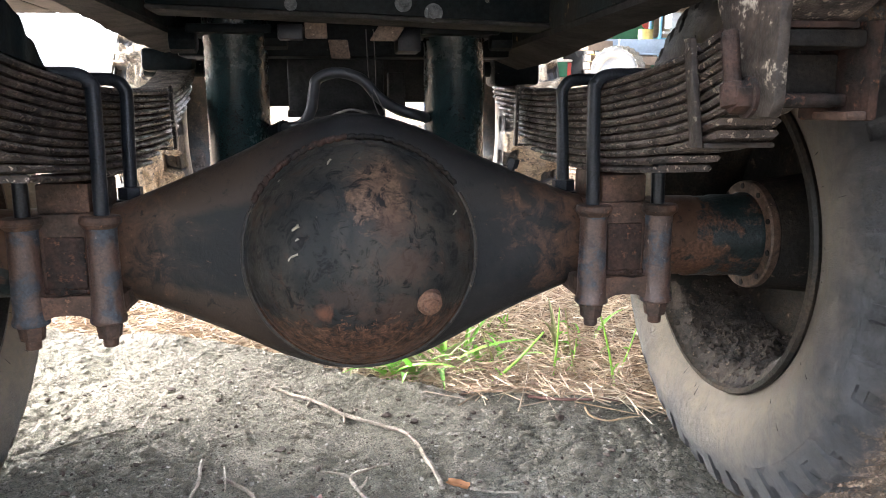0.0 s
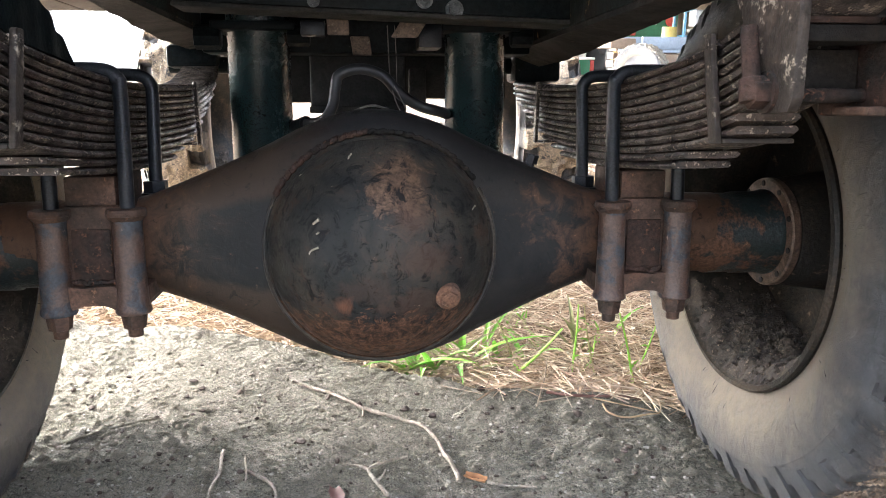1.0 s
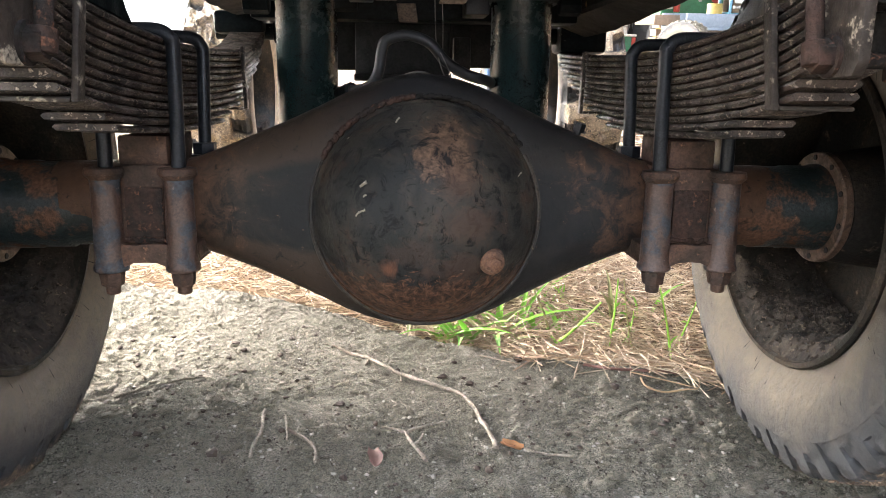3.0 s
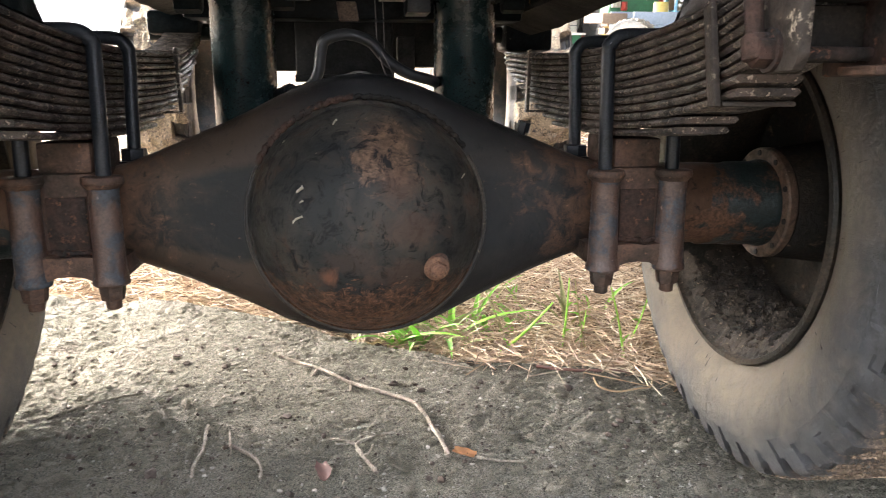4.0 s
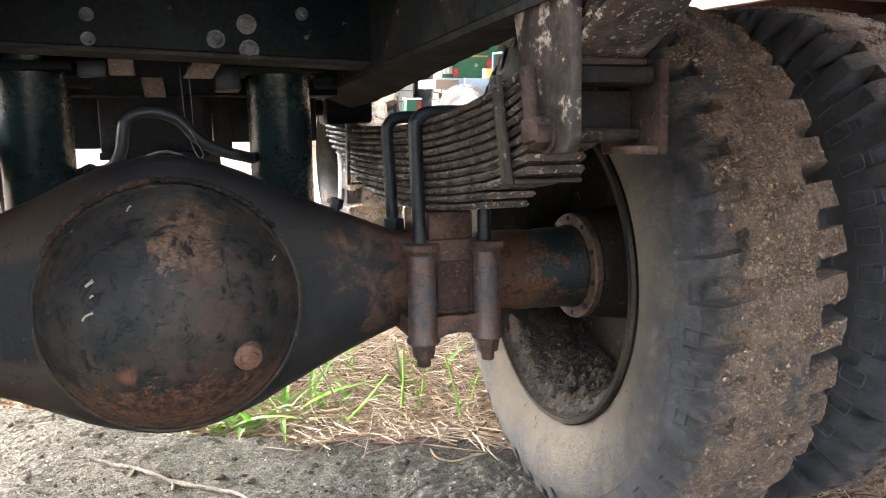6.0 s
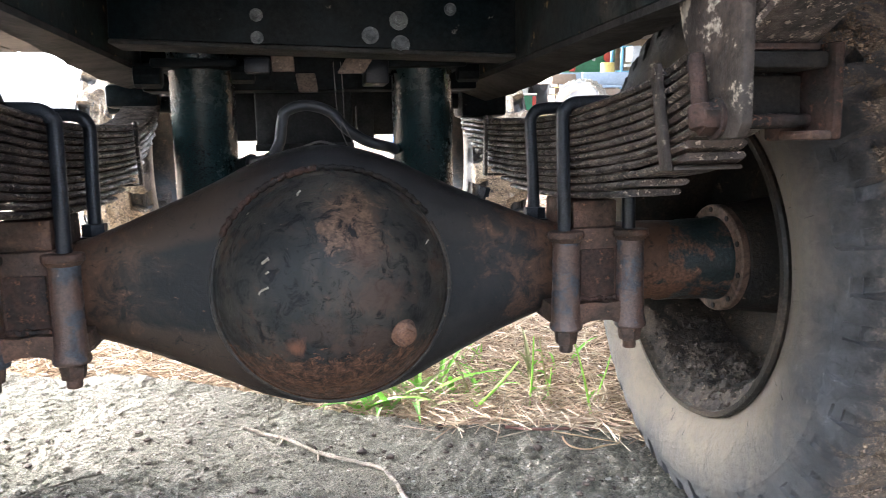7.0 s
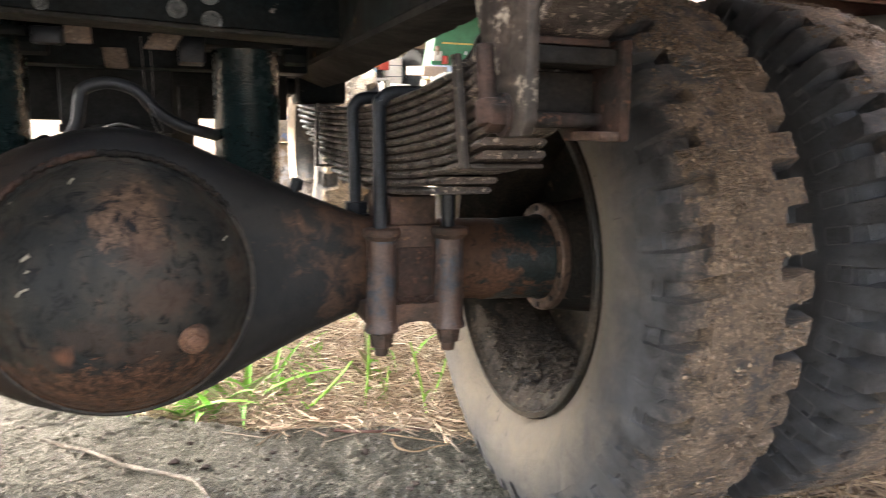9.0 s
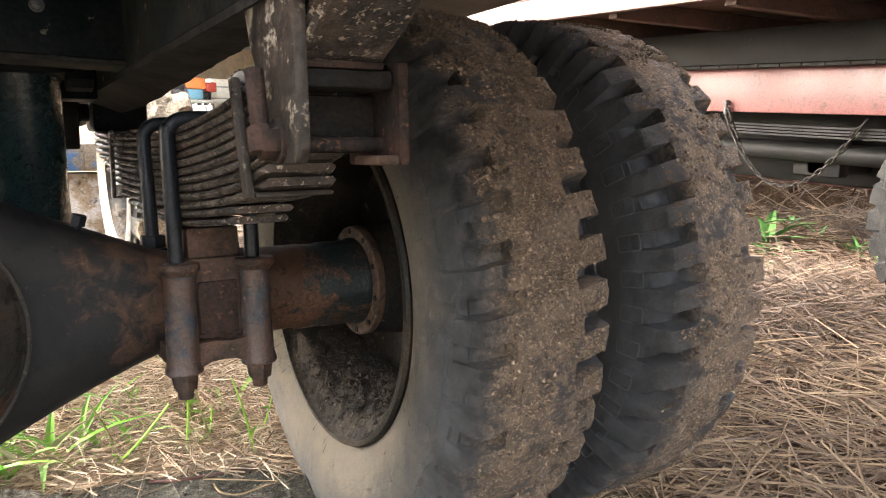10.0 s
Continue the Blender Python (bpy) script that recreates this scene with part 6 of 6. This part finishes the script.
def ridge(r0):
    u, v = r0.uniform(-1, 1), r0.uniform(-1, 1)
    k = max(0.0, 1 - u * u - v * v)
    return 2.90 + 0.75 * u, 0.44 + 0.45 * v, 0.18 * k ** 0.7 - 0.045 + r0.uniform(0, 0.02)


def far_heap(r0):
    u, v = r0.uniform(-1, 0.3), r0.uniform(-1, 1)
    k = max(0.0, 1 - u * u - v * v)
    return 7.0 + 1.5 * u, 3.6 + 2.6 * v, 0.95 * k ** 0.7 - 0.03


def behind_far(r0):
    x, y = r0.uniform(-2.5, 3.5), r0.uniform(1.5, 5.0)
    return x, y, soil_z(x, y) + 0.005


strands("straw", 24000, behind_bank, (0.025, 0.15), (0.0006, 0.0017), STRAW, 0.018, 21, "loose pale yellow straw lying behind the bank", 0.3, 0.5)
strands("straw", 700, bank_rim, (0.05, 0.22), (0.0010, 0.0022), STRAW, 0.006, 22, "thin straw scattered along the edge of the bank", 0.12)
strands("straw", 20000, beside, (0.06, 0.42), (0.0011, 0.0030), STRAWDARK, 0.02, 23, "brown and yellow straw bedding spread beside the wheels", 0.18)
strands("straw", 5000, lambda r0: beside(r0, True), (0.06, 0.40), (0.0014, 0.0034), STRAWDEEP, 0.02, 27, "dark brown straw lying under the trailer", 0.18)
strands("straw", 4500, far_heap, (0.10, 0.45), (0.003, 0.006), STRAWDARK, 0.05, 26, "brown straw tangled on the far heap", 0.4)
strands("straw", 5000, ridge, (0.05, 0.26), (0.0010, 0.0022), STRAWDEEP, 0.015, 25, "dark brown straw heaped beside the trailer wheel", 0.35)
strands("straw", 3500, behind_far, (0.08, 0.3), (0.0014, 0.003), STRAW, 0.012, 24, "thin pale straw over sandy soil", 0.12)


def grass_tuft(name, x, y, z, blades, h, seed, spread, group, label, mat=None, wide=0.006):
    r0 = random.Random(seed)
    t = thing(name, pose(x, y, z), label, "grass", group)
    for k in range(max(3, int(blades * (0.85 if name == "grass_tuft" else 1)))):
        a = r0.uniform(0, 2 * math.pi)
        L, w = h * r0.uniform(0.55, 1.15), wide * r0.uniform(0.6, 1.4)
        out = spread * r0.uniform(0.3, 1.5) * L
        d, side = Vector((math.cos(a), math.sin(a), 0)), Vector((-math.sin(a), math.cos(a), 0))
        vs, fs, n = [], [], 7
        root = Vector((r0.uniform(-0.03, 0.03), r0.uniform(-0.03, 0.03), -0.01))
        for i in range(n + 1):
            u = i / n
            p = root + d * out * u ** 1.6 + Vector((0, 0, L * (u - 0.30 * spread * u ** 3)))
            ww = w * (1 - u ** 2.2) * (0.55 + 0.9 * min(1, u * 3)) * 0.7 + 0.0004
            vs += [tuple(p - side * ww), tuple(p + Vector((0, 0, -ww * 0.5))), tuple(p + side * ww)]
        for i in range(n):
            b = i * 3
            fs += [(b, b + 1, b + 4, b + 3), (b + 1, b + 2, b + 5, b + 4)]
        part("blade", (vs, fs), mat or GRASS, t)
    return t


SPOTS = ((0.085, 0.56, 7, 0.17, 1.2, 0.013), (0.145, 0.545, 8, 0.20, 1.0, 0.017), (0.195, 0.52, 7, 0.17, 1.2, 0.013), (0.25, 0.58, 7, 0.17, 1.2, 0.009), (0.32, 0.62, 6, 0.17, 1.1, 0.007), (0.58, 0.66, 6, 0.19, 1.1, 0.007),
         (0.44, 0.90, 5, 0.14, 1.2, 0.007), (0.70, 0.78, 4, 0.14, 1.2, 0.006), (0.02, 0.70, 5, 0.12, 1.3, 0.009), (0.38, 1.10, 5, 0.14, 1.2, 0.008), (0.62, 1.2, 5, 0.15, 1.2, 0.008), (0.22, 0.85, 5, 0.14, 1.3, 0.009),
         (0.215, 0.63, 6, 0.13, 1.4, 0.012), (0.41, 0.61, 6, 0.13, 1.3, 0.009), (0.50, 0.60, 5, 0.12, 1.3, 0.008), (0.47, 0.74, 6, 0.13, 1.3, 0.009), (0.13, 0.66, 6, 0.13, 1.4, 0.013))
for i, (x, y, n, h, sp, wd) in enumerate(SPOTS):
    grass_tuft("grass_tuft", x, y, soil_z(x, y), n, h, 60 + i, sp, "grass behind the bank", "fresh bright green grass growing through straw" if i % 3 < 2 else "thin green grass stalks standing in straw", None if i % 3 < 2 else STEM, wd)


def grass_stalk(base, tip, bend, w, mat, leaves, seed):
    """One long grass stalk with a few narrow leaves springing from it."""
    r0 = random.Random(seed)
    a, b = Vector(base), Vector(tip)
    t = thing("grass_stalk", Matrix.Translation(a), "single thin green grass stalk leaning in the straw", "grass", "grass stalks")
    d = b - a
    side = Vector((d.z, 0.15, -d.x)).normalized()
    line = [d * u + side * bend * math.sin(math.pi * u) for u in (0, 0.25, 0.5, 0.75, 1)]
    part("stem", sweep([tuple(p) for p in line], w * 1.25, 6, 3, (1.0, 0.45), 0.05, seed), mat, t)
    for k in range(leaves):
        u = 0.25 + 0.7 * k / max(1, leaves)
        p = d * u + side * bend * math.sin(math.pi * u)
        q = side * r0.choice((-1, 1)) * r0.uniform(0.02, 0.05) + Vector((0, r0.uniform(-0.02, 0.02), r0.uniform(0.01, 0.045)))
        n = q.cross(Vector((0, 1, 0))).normalized() * 0.0032
        vs = []
        for i in range(6):
            v = i / 5
            c = p + q * v + Vector((0, 0, -0.018 * v * v))
            vs += [tuple(c - n * math.sin(math.pi * min(0.97, v * 0.85 + 0.15))), tuple(c + Vector((0, -0.0008, 0))), tuple(c + n * math.sin(math.pi * min(0.97, v * 0.85 + 0.15)))]
        part("blade", (vs, [f for i in range(5) for f in ((i * 3, i * 3 + 1, i * 3 + 4, i * 3 + 3), (i * 3 + 1, i * 3 + 2, i * 3 + 5, i * 3 + 4))]), GRASS, t)


for i, (base, tip, bend, w, mat, leaves) in enumerate((
        ((0.383, 0.564, -0.02), (0.322, 0.544, 0.137), 0.006, 0.0030, STEM, 2), ((0.331, 0.474, -0.02), (0.478, 0.454, 0.139), 0.012, 0.0048, GRASS, 1),
        ((0.524, 0.510, -0.02), (0.528, 0.490, 0.190), 0.005, 0.0032, GRASS, 2), ((0.587, 0.491, -0.02), (0.537, 0.471, 0.196), -0.006, 0.0028, STEM, 5),
        ((0.666, 0.422, -0.02), (0.608, 0.402, 0.195), 0.006, 0.0034, GRASS, 2), ((0.340, 0.628, -0.02), (0.108, 0.608, 0.031), 0.035, 0.0022, STEM, 1),
        ((0.315, 0.462, -0.02), (0.194, 0.448, 0.091), 0.012, 0.0022, STEM, 1), ((0.589, 0.558, -0.02), (0.594, 0.538, 0.081), 0.01, 0.0024, GRASS, 3),
        ((0.480, 0.854, -0.02), (0.438, 0.834, 0.046), 0.01, 0.004, GRASS, 2), ((0.70, 0.50, -0.02), (0.735, 0.46, 0.16), 0.01, 0.0024, GRASS, 3))):
    grass_stalk(base, tip, bend, w, mat, leaves, 140 + i)
for i, (x, y) in enumerate(((4.3, 1.6), (4.2, 1.75), (4.0, 1.35), (3.6, 1.5), (4.6, 1.2), (3.9, 1.9), (3.3, 1.2), (4.9, 1.6), (4.4, 0.9), (5.2, 2.0), (3.6, 0.95), (4.7, 2.1))):
    grass_tuft("weed", x, y, soil_z(x, y), 9, 0.30 if i < 2 else 0.15, 90 + i, 1.2, "weeds by the trailer", "small green weed growing in brown straw", WEED, 0.036 if i < 2 else 0.016)


def sl(x, y, up=0.004):
    return (x, y, float(slab_height(np.array([x]), np.array([y]))[0]) + up)


def twig(pts, r, label, seed, mat=TWIG, taper=(1.0, 0.6)):
    ob = part("twig", sweep([sl(x, y, up) for x, y, up in pts], r * 0.85, 8, 5, taper, 0.30, seed), mat, None)
    return tagged(ob, label, "twig", "twigs on the bank")


twig([(-0.205, 0.412, 0.012), (-0.185, 0.405, 0.008), (-0.15, 0.378, 0.006), (-0.111, 0.348, 0.006), (-0.07, 0.31, 0.005), (-0.033, 0.274, 0.006), (0.02, 0.235, 0.006), (0.066, 0.205, 0.007), (0.096, 0.168, 0.008), (0.116, 0.125, 0.006), (0.131, 0.06, 0.006), (0.139, 0.02, 0.006), (0.149, -0.047, 0.004)], 0.0052, "long bent grey root lying on the earth bank", 1, TWIG, (0.75, 1.1))
twig([(-0.11, 0.348, 0.004), (-0.118, 0.322, 0.002)], 0.004, "short root stub on the earth bank", 2)
twig([(-0.033, 0.274, 0.004), (-0.034, 0.245, 0.002)], 0.004, "short root stub on the earth bank", 3)
twig([(0.055, 0.052, 0.006), (0.025, 0.038, 0.008), (-0.012, 0.022, 0.008), (-0.024, 0.002, 0.007), (-0.012, -0.03, 0.006), (0.0, -0.055, 0.005), (0.012, -0.085, 0.004)], 0.0045, "thin forked grey twig on the earth bank", 4, TWIG, (0.7, 1.1))
twig([(-0.022, 0.008, 0.007), (-0.045, 0.022, 0.008), (-0.075, 0.034, 0.006)], 0.004, "thin forked grey twig on the earth bank", 5)
twig([(-0.01, -0.035, 0.006), (0.002, -0.03, 0.014), (0.008, -0.012, 0.016)], 0.0032, "thin forked grey twig on the earth bank", 6)
twig([(-0.318, 0.11, 0.006), (-0.316, 0.07, 0.006), (-0.31, 0.02, 0.006), (-0.318, -0.03, 0.006), (-0.315, -0.075, 0.005)], 0.005, "short dry stick lying on the earth bank", 7)
twig([(-0.272, 0.08, 0.006), (-0.262, 0.03, 0.012), (-0.255, -0.02, 0.008)], 0.0028, "thin dry stalk on the earth bank", 8)
twig([(-0.262, 0.02, 0.006), (-0.225, -0.005, 0.006), (-0.20, -0.04, 0.005), (-0.195, -0.08, 0.004)], 0.005, "bent dry stick lying on the earth bank", 9)
twig([(0.40, 0.29, 0.006), (0.46, 0.255, 0.008), (0.53, 0.245, 0.009), (0.60, 0.25, 0.01), (0.66, 0.27, 0.012)], 0.0042, "reddish dry stalk on the earth bank", 10, LEAFDRY)
twig([(0.51, 0.205, 0.012), (0.515, 0.175, 0.006), (0.55, 0.16, 0.006), (0.60, 0.162, 0.006), (0.63, 0.17, 0.008), (0.645, 0.20, 0.016), (0.65, 0.25, 0.012)], 0.0026, "yellow bent straw stalk on the earth bank", 11, STRAWDRY)
twig([(0.50, 0.24, 0.008), (0.57, 0.20, 0.01), (0.63, 0.172, 0.008)], 0.0020, "thin dry stalk on the earth bank", 12, STRAWDRY)
twig([(-0.66, 0.20, 0.004), (-0.55, 0.225, 0.005), (-0.48, 0.25, 0.004)], 0.004, "dark stick pressed into the earth bank", 13, CLOD)
twig([(0.20, -0.06, 0.004), (0.24, -0.075, 0.005), (0.29, -0.085, 0.003)], 0.0035, "short dry stalk on the earth bank", 14)


def flake(name, x, y, w, l, mat, turn, label, cat, seed):
    """A small chip or dry leaf, curled a little."""
    r0 = random.Random(seed)
    bm = bmesh.new()
    o = bmesh.ops.create_grid(bm, x_segments=5, y_segments=5, size=0.5)
    for v in bm.verts:
        k = 1 - 0.45 * abs(v.co.y) * 2 * (0.5 + abs(v.co.x))
        v.co = Vector((v.co.x * w * k + r0.uniform(-0.06, 0.06) * w, v.co.y * l + r0.uniform(-0.05, 0.05) * l, 0.25 * w * (abs(v.co.x) * 2) ** 2 + r0.uniform(0, 0.06) * w))
    g = bmesh.ops.solidify(bm, geom=bm.faces[:], thickness=0.002)
    ob = part(name, bm, mat, None)
    ob.matrix_world = Matrix.Translation(sl(x, y, 0.006)) @ pose(0, 0, 0, 8, 6, turn)
    return tagged(ob, label, cat)


flake("wood_chip", 0.178, -0.045, 0.026, 0.042, CHIPWOOD, 70, "orange-brown chip of wood on the earth bank", "wood chip", 1)
flake("dry_leaf", -0.085, -0.075, 0.03, 0.045, LEAFDRY, 10, "curled dry reddish leaf on the earth bank", "leaf", 2)
flake("stone_flake", 0.055, -0.07, 0.03, 0.05, CLOD, 60, "flat grey flake of stone on the earth bank", "stone", 3)


def clods(name, count, seed, size, where, mat, label):
    r0 = random.Random(seed)
    vs, fs = [], []
    ico = bmesh.new()
    bmesh.ops.create_icosphere(ico, subdivisions=1, radius=1.0)
    base = [v.co.copy() for v in ico.verts]
    tri = [tuple(v.index for v in f.verts) for f in ico.faces]
    ico.free()
    for _ in range(count):
        x, y = where(r0)
        if y > float(slab_edge(x)) - 0.01:
            continue
        r = r0.uniform(*size) * (0.4 + 0.8 * r0.random() ** 3)
        z = float(slab_height(np.array([x]), np.array([y]))[0]) + r * 0.25
        i = len(vs)
        sc = Vector((r0.uniform(0.7, 1.4), r0.uniform(0.7, 1.4), r0.uniform(0.45, 0.8)))
        for b in base:
            k = r * r0.uniform(0.7, 1.2)
            vs.append((x + b.x * k * sc.x, y + b.y * k * sc.y, z + b.z * k * sc.z))
        fs += [tuple(i + q for q in f) for f in tri]
    ob = part(name, (vs, fs), mat, None, smooth=False)
    return tagged(ob, label, "clods", kind="stuff")


clods("clods", 9000, 5, (0.002, 0.007), lambda r: (r.uniform(-1.2, 1.0), r.uniform(-0.7, 0.9)), CLOD, "small earth clods and pebbles scattered on the bank")
clods("clods", 1300, 6, (0.004, 0.015), lambda r: (r.choice((-1, 1)) * r.uniform(0.3, 0.95), r.uniform(-0.6, 0.25)), CLOD, "loose earth clods beside the wheels")
clods("clods", 5200, 12, (0.002, 0.009), lambda r: (r.uniform(-0.95, 0.9), r.uniform(-0.55, 0.12)), CLOD, "crumbly loose earth on the trodden front of the bank")
clods("clods", 500, 13, (0.002, 0.008), lambda r: (r.uniform(-0.9, 0.8), r.uniform(-0.5, 0.15)), DARKCLOD, "dark crumbs of damp soil on the bank")
clods("pebbles", 2600, 8, (0.0016, 0.005), lambda r: (r.uniform(-1.0, 0.9), r.uniform(-0.5, 0.7)), WHITEPEB, "pale grit on the bank")
clods("clods", 260, 9, (0.003, 0.011), lambda r: (r.uniform(-0.75, 0.55), r.uniform(-0.3, 0.55)), DARKCLOD, "dark brown crumbs of soil lying on the bank")
